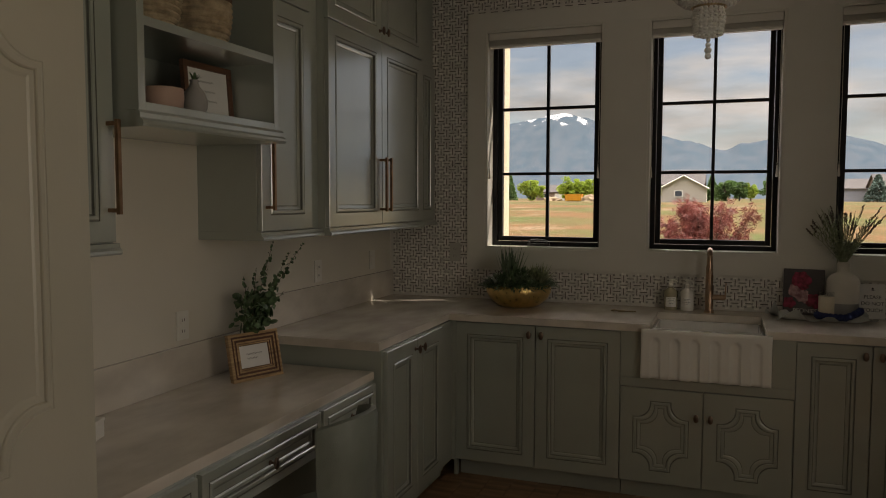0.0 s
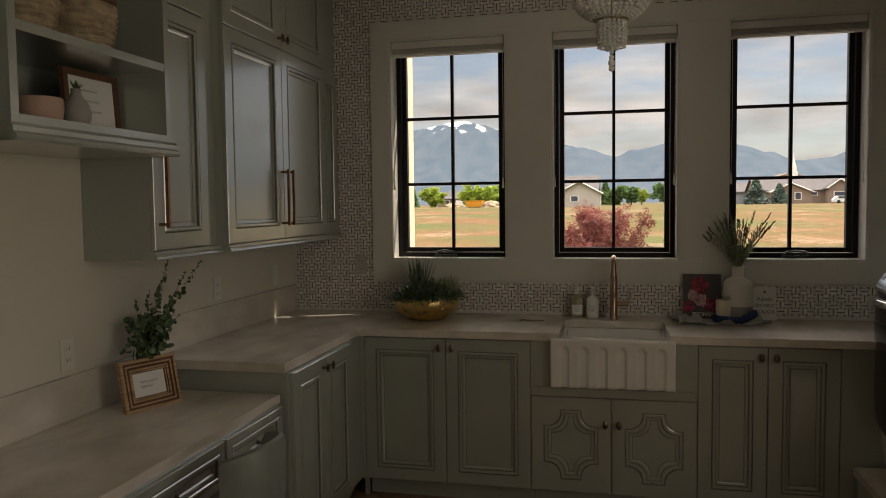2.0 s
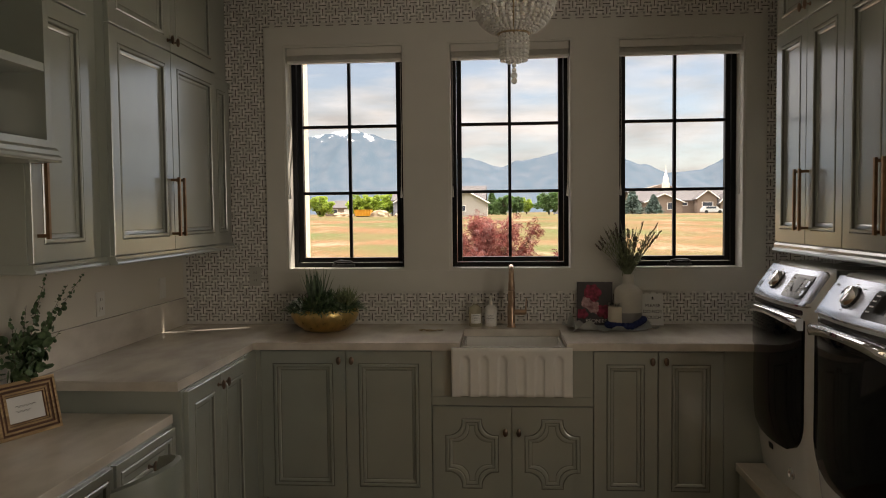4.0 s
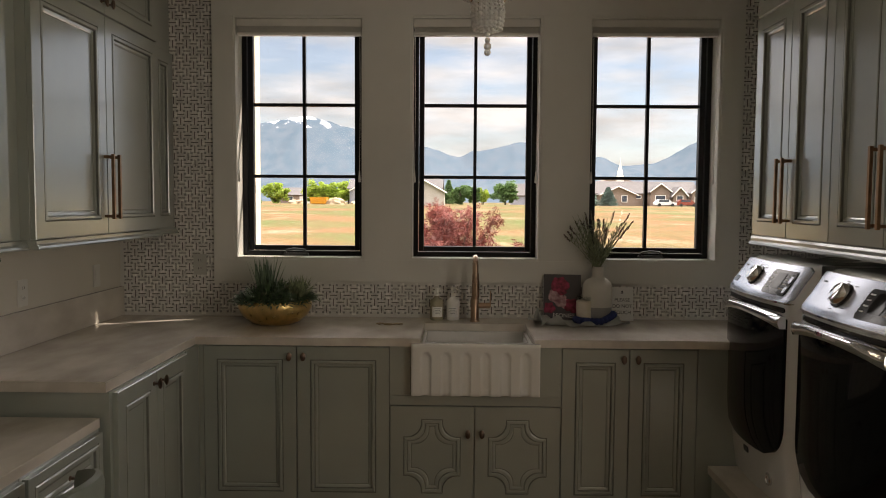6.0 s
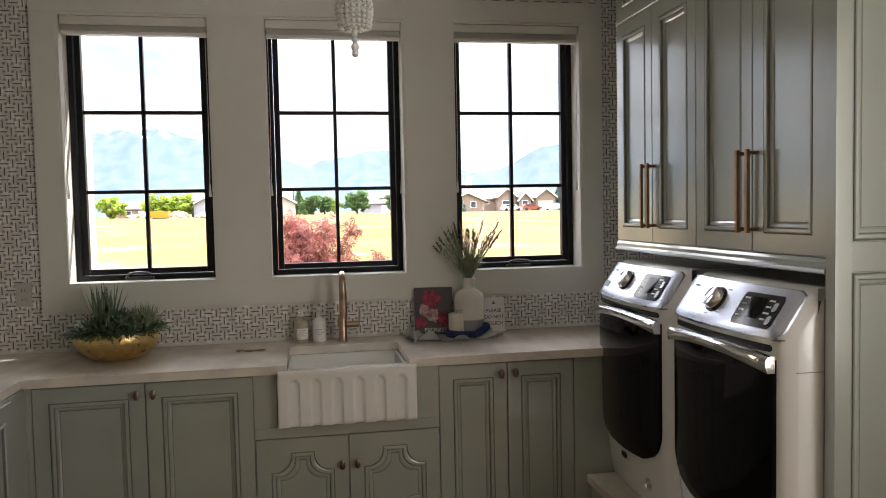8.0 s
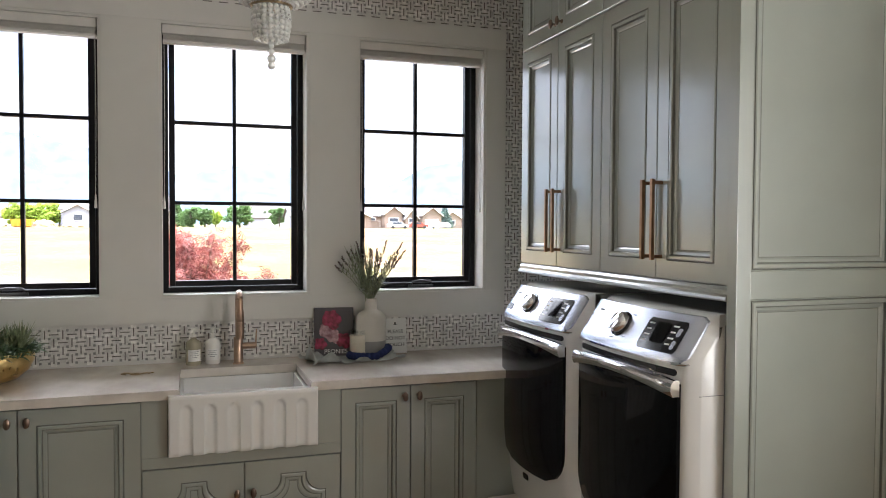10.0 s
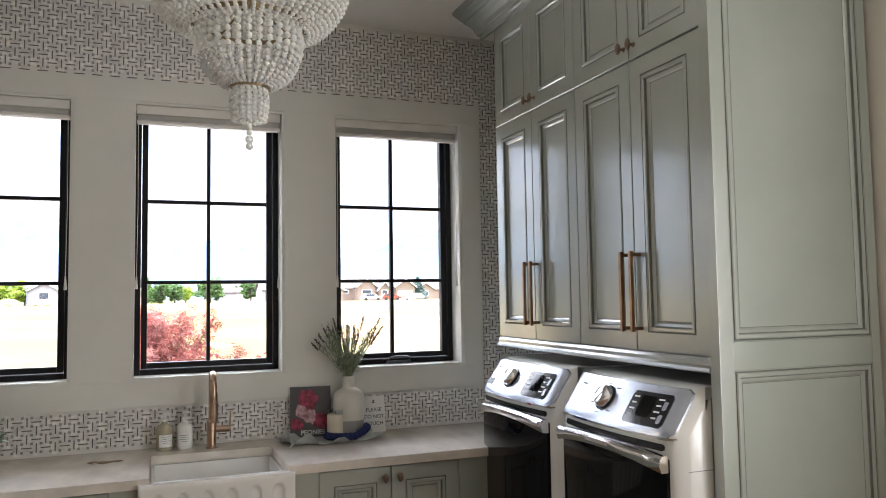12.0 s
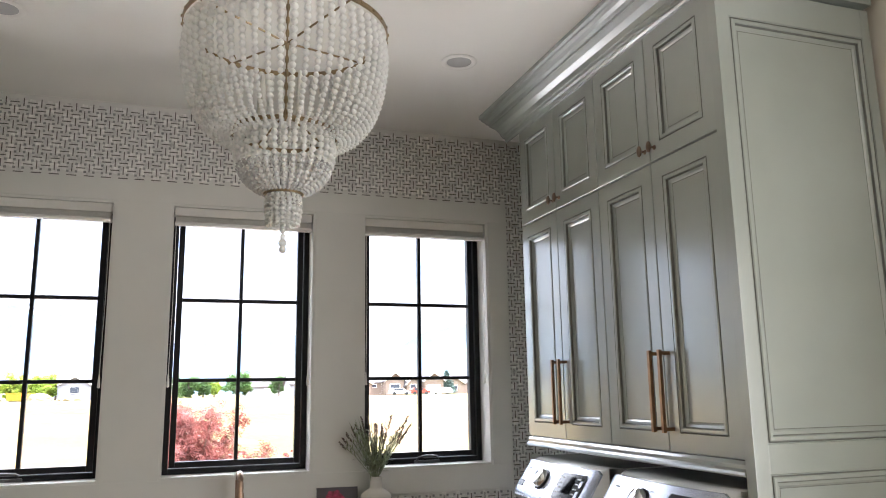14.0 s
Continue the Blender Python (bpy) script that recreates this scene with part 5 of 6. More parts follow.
stems, leaves = bmesh.new(), bmesh.new()
ends = [(0.0, 0.19, 0.56), (0.02, 0.42, 0.54), (0.01, 0.31, 0.50), (0.01, -0.06, 0.42), (0.02, 0.02, 0.45), (0.03, -0.10, 0.34), (0.05, 0.12, 0.30), (0.06, 0.0, 0.28), (0.04, 0.20, 0.33), (0.07, -0.05, 0.25), (0.06, 0.07, 0.38), (0.02, 0.10, 0.46)]
for x, y, z in ends:
    a, b = Vector((0, 0, 0.1)), Vector((x, y, z))
    m1 = Vector((x * 0.3, y * 0.25, 0.1 + (z - 0.1) * 0.5))
    pts = [a.lerp(m1, t).lerp(m1.lerp(b, t), t) for t in [k / 12 for k in range(13)]]
    tube(stems, pts, [0.0022 - 0.00012 * k for k in range(13)], 5)
    n = int(26 * (b - a).length / 0.4)
    for k in range(n):
        t = 0.25 + 0.75 * k / n
        q = a.lerp(m1, t).lerp(m1.lerp(b, t), t)
        side = rdir(-0.4, 0.8)
        r = 0.018 * (1.15 - 0.85 * max(0, (t - 0.25) / 0.75)) * rnd.uniform(0.75, 1.15)
        round_leaf(leaves, q + side * r * 1.1, side + rdir() * 0.8, r)
for k in range(90):
    q = Vector((rnd.uniform(-0.04, 0.08), rnd.uniform(-0.09, 0.09), rnd.uniform(0.19, 0.34)))
    round_leaf(leaves, q, rdir(), rnd.uniform(0.012, 0.024))
part("stalk", stems, BUD, ev)
part("foliage", leaves, GREEN1, ev, "round dark green leaves")

tb = thing("white_tissue_box", pose(-1.79, -2.74, DZ, 0, 0, 20), "small white box on the desk", "box")
part("box", boxes((-0.055, 0.055, -0.055, 0.055, 0.0005, 0.05), bev=0.004), PLASTICW, tb)
part("lid", boxes((-0.057, 0.057, -0.057, 0.057, 0.0505, 0.062), bev=0.004), PLASTICW, tb)


# wall plates
def plate(at, label, kind, mat=PLASTICW):
    o = thing("wall_outlet" if kind else "light_switch", at, label, "outlet", "wall plates")
    part("cover_plate", boxes((-0.036, 0.036, -0.006, -0.0002, -0.058, 0.058), bev=0.002), mat, o)
    for z in (-0.022, 0.022) if kind else (0.0,):
        f = part("socket" if kind else "rocker", boxes((-0.017, 0.017, -0.0085, -0.0055, z - (0.015 if kind else 0.033), z + (0.015 if kind else 0.033)), bev=0.001), mat, o)
        if kind:
            part("slots", boxes((-0.008, -0.0055, -0.009, -0.0086, z - 0.006, z + 0.006), (0.0055, 0.008, -0.009, -0.0086, z - 0.006, z + 0.006)), INK, f)


plate(pose(XL, -2.043, 1.03, 0, 0, 90), "white double wall outlet above the desk", True)
plate(pose(XL, -0.953, 1.15, 0, 0, 90), "white wall outlet above the worktop", True)
plate(pose(XL, -0.283, 1.16, 0, 0, 90), "white wall switch above the worktop", False)
plate(pose(-1.518, 0.0, 1.20), "pale wall outlet set in the mosaic tiles", True, PLATEG)

# ---- open shelf: bowl, bud vase, framed print, baskets ----
SHB = SH0 + 0.0255
SHM = SH0 + 0.2805
bm = bmesh.new()
lathe(bm, [(0, 0.0005), (0.055, 0.0005), (0.064, 0.01), (0.068, 0.04), (0.066, 0.07), (0.062, 0.072), (0.062, 0.04), (0.055, 0.012), (0, 0.01)], 32)
solid("ceramic_pot", bm, TERRA, "pale pink ceramic pot on the open shelf", "pot", smooth=True, at=pose(-1.68, -2.46, SHB))
bv = thing("bud_vase", pose(-1.675, -2.305, SHB), "small ribbed ceramic bud vase with dried stems", "vase")
bm = bmesh.new()
lathe(bm, [(0, 0.0005), (0.028, 0.0005), (0.042, 0.02), (0.046, 0.045), (0.036, 0.075), (0.018, 0.098), (0.014, 0.112), (0.017, 0.12), (0.012, 0.12), (0, 0.10)], 24)
part("vase", bm, CERGREY, bv, smooth=True)
bm = bmesh.new()
for k in range(26):
    blade(bm, Vector((0, 0, 0.115)), Vector((0, 0, 1)) + rdir() * 0.8, rnd.uniform(0.02, 0.045), 0.006, 0.1, 2)
part("dried_sprig", bm, GREEN1, bv, "dark dried sprigs")
fp = thing("framed_print", pose(-1.76, -2.24, SHB, 0, 0, 88) @ pose(0, 0, 0, -4, 0, 0), "brown wood framed print leaning at the back of the shelf", "picture frame")
PW, PH = 0.27, 0.212
part("frame", boxes((0, PW, 0, 0.018, 0, 0.022), (0, PW, 0, 0.018, PH - 0.022, PH), (0, 0.022, 0, 0.018, 0.0221, PH - 0.0221), (PW - 0.022, PW, 0, 0.018, 0.0221, PH - 0.0221), bev=0.001), DARKWOOD, fp)
part("print", boxes((0.0221, PW - 0.0221, 0.008, 0.012, 0.0221, PH - 0.0221)), PAPER, fp)
for k in range(3):
    bm = bmesh.new()
    tube(bm, [(0.075 + 0.006 * j + 0.02 * k, 0.0074, 0.145 - k * 0.035 + 0.004 * math.sin(j * 1.9 + k)) for j in range(16 - 2 * k)], 0.0009, 4)
    part("script_line", bm, INK, fp)


def basket(at, r, h, mat, band, label):
    b = thing("woven_basket", at, label, "basket", "baskets on the shelf")
    n = 11
    prof = [(0, 0.001), (r * 0.8, 0.001)]
    for k in range(n):
        z = h * (k + 0.5) / n
        belly = r * (0.84 + 0.2 * math.sin(math.pi * (k + 1) / (n + 2)))
        prof += [(belly, h * k / n + 0.001), (belly + 0.006, z), (belly, h * (k + 1) / n)]
    bm = bmesh.new()
    lathe(bm, prof + [(r * 0.82, h), (r * 0.8, h - 0.02), (0, 0.03)], 40)
    for v in bm.verts:
        a = math.atan2(v.co.y, v.co.x)
        q = 1 + 0.02 * math.sin(a * 20)
        v.co.x *= q
        v.co.y *= q
    part("weave", bm, mat, b, smooth=True)
    if band:
        bm = bmesh.new()
        zb = h * 0.66
        lathe(bm, [(r * 1.045, zb), (r * 1.075, zb + 0.01), (r * 1.06, zb + 0.045), (r * 1.03, zb + 0.05), (r * 0.98, zb + 0.025), (r * 1.045, zb)], 40)
        part("band", bm, WICKERD, b, "dark brown woven band", smooth=True)


basket(pose(-1.72, -2.50, SHM), 0.115, 0.20, WICKER, False, "pale ribbed wicker basket on the open shelf")
basket(pose(-1.715, -2.235, SHM), 0.115, 0.21, WICKER, True, "wicker basket with a dark brown band")

# ---- desk chair ----
dc = thing("desk_chair", pose(-1.18, -2.29, 0, 0, 0, 90) @ Matrix.Diagonal((0.64, 0.64, 1.085, 1)), "grey-green barrel desk chair pushed under the desk", "chair")
bm = bmesh.new()
rows = []
NA = 30
for k in range(NA + 1):
    a = radians(-72 + 144 * k / NA)
    top = 0.775 - 0.03 * (abs(a) / radians(72)) ** 2
    dx, dy = math.sin(a), -math.cos(a)
    prof = [(0.235, 0.44), (0.265, 0.60), (0.272, top - 0.02), (0.262, top), (0.238, top + 0.004), (0.222, top - 0.02), (0.215, 0.60), (0.20, 0.44)]
    rows.append([bm.verts.new((dx * r, dy * r, z)) for r, z in prof])
for a, b in zip(rows, rows[1:]):
    for k in range(8):
        bm.faces.new((a[k], a[(k + 1) % 8], b[(k + 1) % 8], b[k]))
bm.faces.new(rows[0])
bm.faces.new(rows[-1][::-1])
part("backrest", bm, LEATHER, dc, smooth=True)
bm = bmesh.new()
lathe(bm, [(0, 0.38), (0.21, 0.38), (0.235, 0.40), (0.235, 0.438), (0.21, 0.462), (0, 0.47)], 32)
part("seat", bm, LEATHER, dc, smooth=True)
for sx in (-1, 1):
    for sy in (-1, 1):
        bm = bmesh.new()
        tube(bm, [(sx * 0.15, sy * 0.15, 0.385), (sx * 0.20, sy * 0.20, 0.0)], [0.02, 0.012], 10)
        part("leg", bm, DARKWOOD, dc, "turned brown wooden leg")

# floor planks
PLANK = {}
for ln in (1.1, 1.5, 1.9):
    PLANK[ln] = mesh_of(boxes((-0.0635, 0.0635, -ln / 2 + 0.001, ln / 2 - 0.001, -0.0118, 0.0), bev=0.0012), "plank", WOODFLOOR)
for k in range(20):
    x = -1.30 + 0.13 * k
    y = -0.62 + rnd.uniform(0, 0.4)
    while y > -5.1:
        ln = rnd.choice((1.1, 1.5, 1.9))
        ob = new("plank", PLANK[ln])
        ob.parent = floor
        ob.matrix_basis = pose(x, y - ln / 2, 0)
        y -= ln

# mosaic laid in a basket weave: a dark sliver between two marble strips in each cell, turned from cell to cell, and a dot at each corner
CELL = 0.038


def slab(w, h, d):
    """Front and edges of a thin tile, standing proud towards -y."""
    e = 0.0006
    vv = [(-w, 0, -h), (w, 0, -h), (w, 0, h), (-w, 0, h), (-w + e, -d, -h + e), (w - e, -d, -h + e), (w - e, -d, h - e), (-w + e, -d, h - e)]
    return vv, [(4, 5, 6, 7), (0, 1, 5, 4), (1, 2, 6, 5), (2, 3, 7, 6), (3, 0, 4, 7)]


def cell_pieces(i, j):
    """Tiles of one cell: material, centre x and z, half width and height, depth."""
    x, z = (i + 0.5) * CELL, 0.9 + (j + 0.5) * CELL
    flat = (i + j) % 2 == 0
    out = []
    for kind, off, ln, wd, dep in ((SLIVER, 0.0, 0.58, 0.062, 0.0016), (MARBLE, 0.29, 0.60, 0.185, 0.0021), (MARBLE, -0.29, 0.60, 0.185, 0.0021)):
        if kind is MARBLE:
            ln = 0.335
        w, h = (ln, wd) if flat else (wd, ln)
        dx, dz = (0, off) if flat else (off, 0)
        out.append((kind, x + dx * CELL, z + dz * CELL, w * CELL, h * CELL, dep))
    out.append((DOT, i * CELL, z - 0.5 * CELL, 0.15 * CELL, 0.15 * CELL, 0.0023))
    return out


near, rest = {}, {k: ([], []) for k in (SLIVER, MARBLE, DOT)}
for i in range(math.ceil(XL / CELL), math.floor(XR / CELL)):
    for j in range(0, math.floor((ZC - 0.9) / CELL)):
        for kind, x, z, w, h, d in cell_pieces(i, j):
            if z - h < 0.917 or z + h > ZC - 0.002 or x - w < XL or x + w > XR:
                continue
            if -1.437 < x + w and x - w < 1.437 and 1.11 < z + h and z - h < 2.66:
                continue
            vv, ff = slab(w, h, d)
            if -0.27 < x < 0.27 and z < 1.12:
                key = (kind.name, round(w, 5), round(h, 5))
                if key not in near:
                    near[key] = bpy.data.meshes.new("tile")
                    near[key].from_pydata(vv, [], ff)
                    near[key].materials.append(kind)
                ob = new("tile", near[key])
                ob.parent = mosaic_wall
                ob.matrix_basis = pose(x, -0.0002, z)
                continue
            rv, rf = rest[kind]
            o = len(rv)
            rv += [(a + x, b - 0.0002, c + z) for a, b, c in vv]
            rf += [tuple(q + o for q in f) for f in ff]
for kind, (rv, rf) in rest.items():
    me = bpy.data.meshes.new("mosaic_tiles")
    me.from_pydata(rv, [], rf)
    me.materials.append(kind)
    ob = new("mosaic_tiles", me)
    ob.parent = mosaic_wall
    tagged(ob, kind="stuff")

# ---- outdoors ----
GZ = -0.45


def field_material():
    m = bpy.data.materials.new("dry_grass_field")
    m.use_nodes = True
    nt = m.node_tree
    b = nt.nodes["Principled BSDF"]
    b.inputs["Roughness"].default_value = 0.95
    b.inputs["Specular IOR Level"].default_value = 0.1
    tc = nt.nodes.new("ShaderNodeTexCoord")
    col = None
    layers = ((0.07, (0.7, 0.8, 1), 0.42, 0.54, (0.088, 0.110, 0.036, 1)), (0.16, (1, 0.6, 1), 0.56, 0.66, (0.274, 0.193, 0.128, 1)), (0.3, (1, 0.5, 1), 0.55, 0.75, (0.228, 0.156, 0.090, 1)), (0.5, (1, 0.4, 1), 0.54, 0.70, (0.114, 0.093, 0.038, 1)), (5.0, (1, 0.35, 1), 0.52, 0.62, (0.109, 0.083, 0.036, 1)), (1.6, (1, 0.5, 1), 0.55, 0.72, (0.129, 0.080, 0.038, 1)))
    for sc, st, lo, hi, c in layers:
        mp = nt.nodes.new("ShaderNodeMapping")
        mp.inputs["Scale"].default_value = st
        nt.links.new(tc.outputs["Object"], mp.inputs["Vector"])
        n = nt.nodes.new("ShaderNodeTexNoise")
        n.inputs["Scale"].default_value, n.inputs["Detail"].default_value = sc, 8
        nt.links.new(mp.outputs["Vector"], n.inputs["Vector"])
        r = nt.nodes.new("ShaderNodeValToRGB")
        r.color_ramp.elements[0].position, r.color_ramp.elements[1].position = lo, hi
        nt.links.new(n.outputs["Fac"], r.inputs["Fac"])
        mx = nt.nodes.new("ShaderNodeMix")
        mx.data_type = "RGBA"
        nt.links.new(r.outputs["Color"], mx.inputs[0])
        mx.inputs[7].default_value = c
        if col is None:
            mx.inputs[6].default_value = (0.195, 0.100, 0.050, 1)
        else:
            nt.links.new(col, mx.inputs[6])
        col = mx.outputs[2]
    nt.links.new(col, b.inputs["Base Color"])
    return m


FIELD = field_material()
GF = 0.95


def ground_z(y):
    t = min(1.0, max(0.0, (y - 8) / 102))
    return GZ + (GF - GZ) * t * t * (3 - 2 * t)


bm = bmesh.new()
ys = [-4000, 0.3, 8] + [8 + 8.5 * k for k in range(1, 13)] + [400, 4500]
prev = None
for y in ys:
    row = [bm.verts.new((x, y, ground_z(y))) for x in (-4000, 0, 4000)]
    if prev:
        for q in range(2):
            bm.faces.new((prev[q], prev[q + 1], row[q + 1], row[q]))
    prev = row
solid("ground", bm, FIELD, "wide dry grass field reaching the foothills", "ground", "structure", smooth=True)


def far(x, y, z=0, rx=0, ry=0, rz=0, s=1.35, sz=0.97):
    """A pose beyond the field."""
    return pose(x * 1.35, y * 1.35 + 1.4, GF - 0.02, rx, ry, rz) @ Matrix.Diagonal((s, s, sz, 1))


def mountain_material():
    m = bpy.data.materials.new("hazy_mountain")
    m.use_nodes = True
    nt = m.node_tree
    b = nt.nodes["Principled BSDF"]
    b.inputs["Roughness"].default_value = 1.0
    b.inputs["Specular IOR Level"].default_value = 0.0
    tc = nt.nodes.new("ShaderNodeTexCoord")
    sep = nt.nodes.new("ShaderNodeSeparateXYZ")
    nt.links.new(tc.outputs["Object"], sep.inputs[0])
    mp = nt.nodes.new("ShaderNodeMapping")
    mp.inputs["Scale"].default_value = (1, 1, 0.35)
    nt.links.new(tc.outputs["Object"], mp.inputs["Vector"])
    n = nt.nodes.new("ShaderNodeTexNoise")
    n.inputs["Scale"].default_value, n.inputs["Detail"].default_value = 0.02, 12
    nt.links.new(mp.outputs["Vector"], n.inputs["Vector"])
    # slope colours shifted to blue so they carry distance haze
    hazed_rock = nt.nodes.new("ShaderNodeValToRGB")
    hazed_rock.color_ramp.elements[0].position, hazed_rock.color_ramp.elements[1].position = 0.38, 0.62
    hazed_rock.color_ramp.elements[0].color = (0.055, 0.080, 0.105, 1)
    hazed_rock.color_ramp.elements[1].color = (0.082, 0.100, 0.122, 1)
    nt.links.new(n.outputs["Fac"], hazed_rock.inputs["Fac"])
    add = nt.nodes.new("ShaderNodeMath")
    add.operation = "MULTIPLY_ADD"
    nt.links.new(n.outputs["Fac"], add.inputs[0])
    add.inputs[1].default_value = 260.0
    nt.links.new(sep.outputs["Z"], add.inputs[2])
    mr = nt.nodes.new("ShaderNodeMapRange")
    mr.inputs["From Min"].default_value, mr.inputs["From Max"].default_value = 500.0, 510.0
    nt.links.new(add.outputs[0], mr.inputs["Value"])
    mx = nt.nodes.new("ShaderNodeMix")
    mx.data_type = "RGBA"
    mx.inputs[7].default_value = (0.85, 0.86, 0.88, 1)
    nt.links.new(mr.outputs["Result"], mx.inputs[0])
    nt.links.new(hazed_rock.outputs["Color"], mx.inputs[6])
    nt.links.new(mx.outputs[2], b.inputs["Base Color"])
    # haze of the long distance put in as a faint blue glow
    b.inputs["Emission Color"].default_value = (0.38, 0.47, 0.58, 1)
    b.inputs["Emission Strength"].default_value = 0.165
    return m


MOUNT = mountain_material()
RIDGE = [(-3200, 300), (-2400, 250), (-1700, 330), (-1200, 300), (-914, 361), (-694, 396), (-462, 339), (-138, 256), (5, 213), (83, 239), (330, 285), (484, 261), (653, 217), (763, 176), (894, 186), (1128, 297), (1420, 345), (1900, 280), (2600, 330), (3300, 240)]


def ridge_height(x):
    for (x0, z0), (x1, z1) in zip(RIDGE, RIDGE[1:]):
        if x0 <= x <= x1:
            t = (x - x0) / (x1 - x0)
            t = t * t * (3 - 2 * t) * 0.5 + t * 0.5
            return z0 + (z1 - z0) * t
    return 200.0


bm = bmesh.new()
NXm, NYm = 420, 26
rows = []
for j in range(NYm + 1):
    v = j / NYm
    row = []
    for i in range(NXm + 1):
        x = -3200 + 6400 * i / NXm
        y = 2700 + 800 * v
        crest = ridge_height(x)
        gul = noise.fractal(Vector((x * 0.006, v * 1.2, 1.0)), 1.0, 2.0, 5)
        fine = noise.fractal(Vector((x * 0.02, 3.0, v * 3)), 1.0, 2.0, 4)
        z = crest * v ** 1.35 * (1 + 0.30 * gul * (1 - v)) + 6 * fine * v + 22 * gul * v * (1 - v) * 2
        row.append(bm.verts.new((x, y + 90 * gul * (1 - v), max(GZ - 2, z - 3))))
    rows.append(row)
for a, b in zip(rows, rows[1:]):
    for i in range(NXm):
        bm.faces.new((a[i], a[i + 1], b[i + 1], b[i]))
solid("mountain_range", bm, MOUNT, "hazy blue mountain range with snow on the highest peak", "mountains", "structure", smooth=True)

# ---- trees ----
LEAFY = material("spring_green_leaves", (0.17, 0.25, 0.045), 0.8, vary=0.4, scale=0.6, second=(0.30, 0.39, 0.07))
LEAFD = material("dark_green_leaves", (0.075, 0.13, 0.06), 0.8, vary=0.3, scale=0.6, second=(0.13, 0.20, 0.08))
LEAFB = material("blue_green_needles", (0.075, 0.12, 0.10), 0.8, vary=0.4, scale=0.6)
LEAFR = material("red_maple_leaf", (0.13, 0.03, 0.03), 0.42, vary=0.5, scale=6, second=(0.27, 0.10, 0.085))
BARK = material("grey_brown_bark", (0.10, 0.075, 0.055), 0.9, vary=0.3, scale=8, grain=0.6)


def let_light_through(m, color):
    """Thin leaves glow with the light behind them."""
    nt = m.node_tree
    tr = nt.nodes.new("ShaderNodeBsdfTranslucent")
    tr.inputs["Color"].default_value = (*color, 1)
    mx = nt.nodes.new("ShaderNodeMixShader")
    mx.inputs[0].default_value = 0.5
    nt.links.new(nt.nodes["Principled BSDF"].outputs[0], mx.inputs[1])
    nt.links.new(tr.outputs[0], mx.inputs[2])
    nt.links.new(mx.outputs[0], nt.nodes["Material Output"].inputs["Surface"])


let_light_through(LEAFY, (0.40, 0.50, 0.08))
let_light_through(LEAFD, (0.13, 0.24, 0.07))
let_light_through(LEAFR, (0.20, 0.05, 0.045))


def leaf_mesh(name, clumps, size, mat, per):
    vv, ff = [], []
    for c, r in clumps:
        for k in range(per):
            p = Vector(c) + rdir() * r * rnd.random() ** 0.4
            n = rdir()
            s = n.cross(Vector((0.3, 0.2, 1))).normalized() * size * rnd.uniform(0.6, 1.3)
            u = n.cross(s).normalized() * size * rnd.uniform(0.6, 1.3)
            i = len(vv)
            vv += [tuple(p - s), tuple(p - u * 0.7), tuple(p + s), tuple(p + u * 0.8)]
            ff.append((i, i + 1, i + 2, i + 3))
    me = bpy.data.meshes.new(name)
    me.from_pydata(vv, [], ff)
    me.materials.append(mat)
    return me


def tree(x, y, h, spread, mat, label, conifer=False):
    t = thing("tree", far(x, y, sz=1.0), label, "tree", "trees beyond the field")
    bm = bmesh.new()
    tube(bm, [(0, 0, -0.1), (0.05, 0.02, h * 0.35), (0.0, 0.05, h * 0.85)], [h * 0.03, h * 0.02, h * 0.005], 8)
    clumps = []
    if conifer:
        for k in range(16):
            f = k / 15
            r = spread * (1 - f) * 0.55 + 0.08
            for j in range(5):
                a = j * 1.26 + k
                clumps.append(((r * math.cos(a), r * math.sin(a), h * (0.08 + 0.9 * f)), r * 0.55 + 0.12))
    else:
        for k in range(40):
            d = rdir(-1, 1)
            q = rnd.uniform(0.35, 1.0)
            c = Vector((d.x * spread * q, d.y * spread * q, h * 0.50 + d.z * h * 0.47 * q))
            clumps.append((tuple(c), spread * rnd.uniform(0.18, 0.36)))
            if k < 7:
                tube(bm, [(0.02, 0, h * 0.32), tuple(c * 0.5 + Vector((0, 0, h * 0.17))), tuple(c)], [h * 0.012, h * 0.008, h * 0.003], 5)
    part("trunk", bm, BARK, t)
    ob = new("crown", leaf_mesh("crown", clumps, max(0.12, h * 0.04), mat, 30 if conifer else 75))
    ob.parent = t


for args in ((-39.5, 138, 6.2, 1.6, LEAFD), (-34.7, 140, 6.2, 2.6, LEAFY), (-27, 142, 6.3, 2.6, LEAFY), (-23.8, 143, 6.1, 2.6, LEAFY), (-20.6, 140, 6.0, 2.4, LEAFY), (-31.3, 170, 5.6, 1.2, LEAFD), (-29.6, 172, 6.4, 1.5, LEAFD),
             (-12.5, 150, 6.0, 2.4, LEAFY), (0.6, 140, 5.9, 1.9, LEAFD), (3.2, 142, 5.4, 1.6, LEAFD), (5.2, 145, 4.6, 1.4, LEAFY), (8.6, 130, 6.0, 2.5, LEAFD), (15.8, 165, 5.6, 1.8, LEAFD), (17.6, 150, 6.0, 2.0, LEAFD), (-50, 150, 7, 3, LEAFY)):
    tree(*args, "leafy green tree beyond the dry field")
for args in ((-41.5, 150, 7.0, 1.8, LEAFD), (19.6, 110, 4.9, 2.0, LEAFB), (23.9, 116, 4.0, 1.8, LEAFB), (-1.6, 150, 6.6, 1.8, LEAFD), (45, 128, 5.5, 2.2, LEAFB)):
    tree(*args, "dark blue-green conifer beyond the dry field", True)

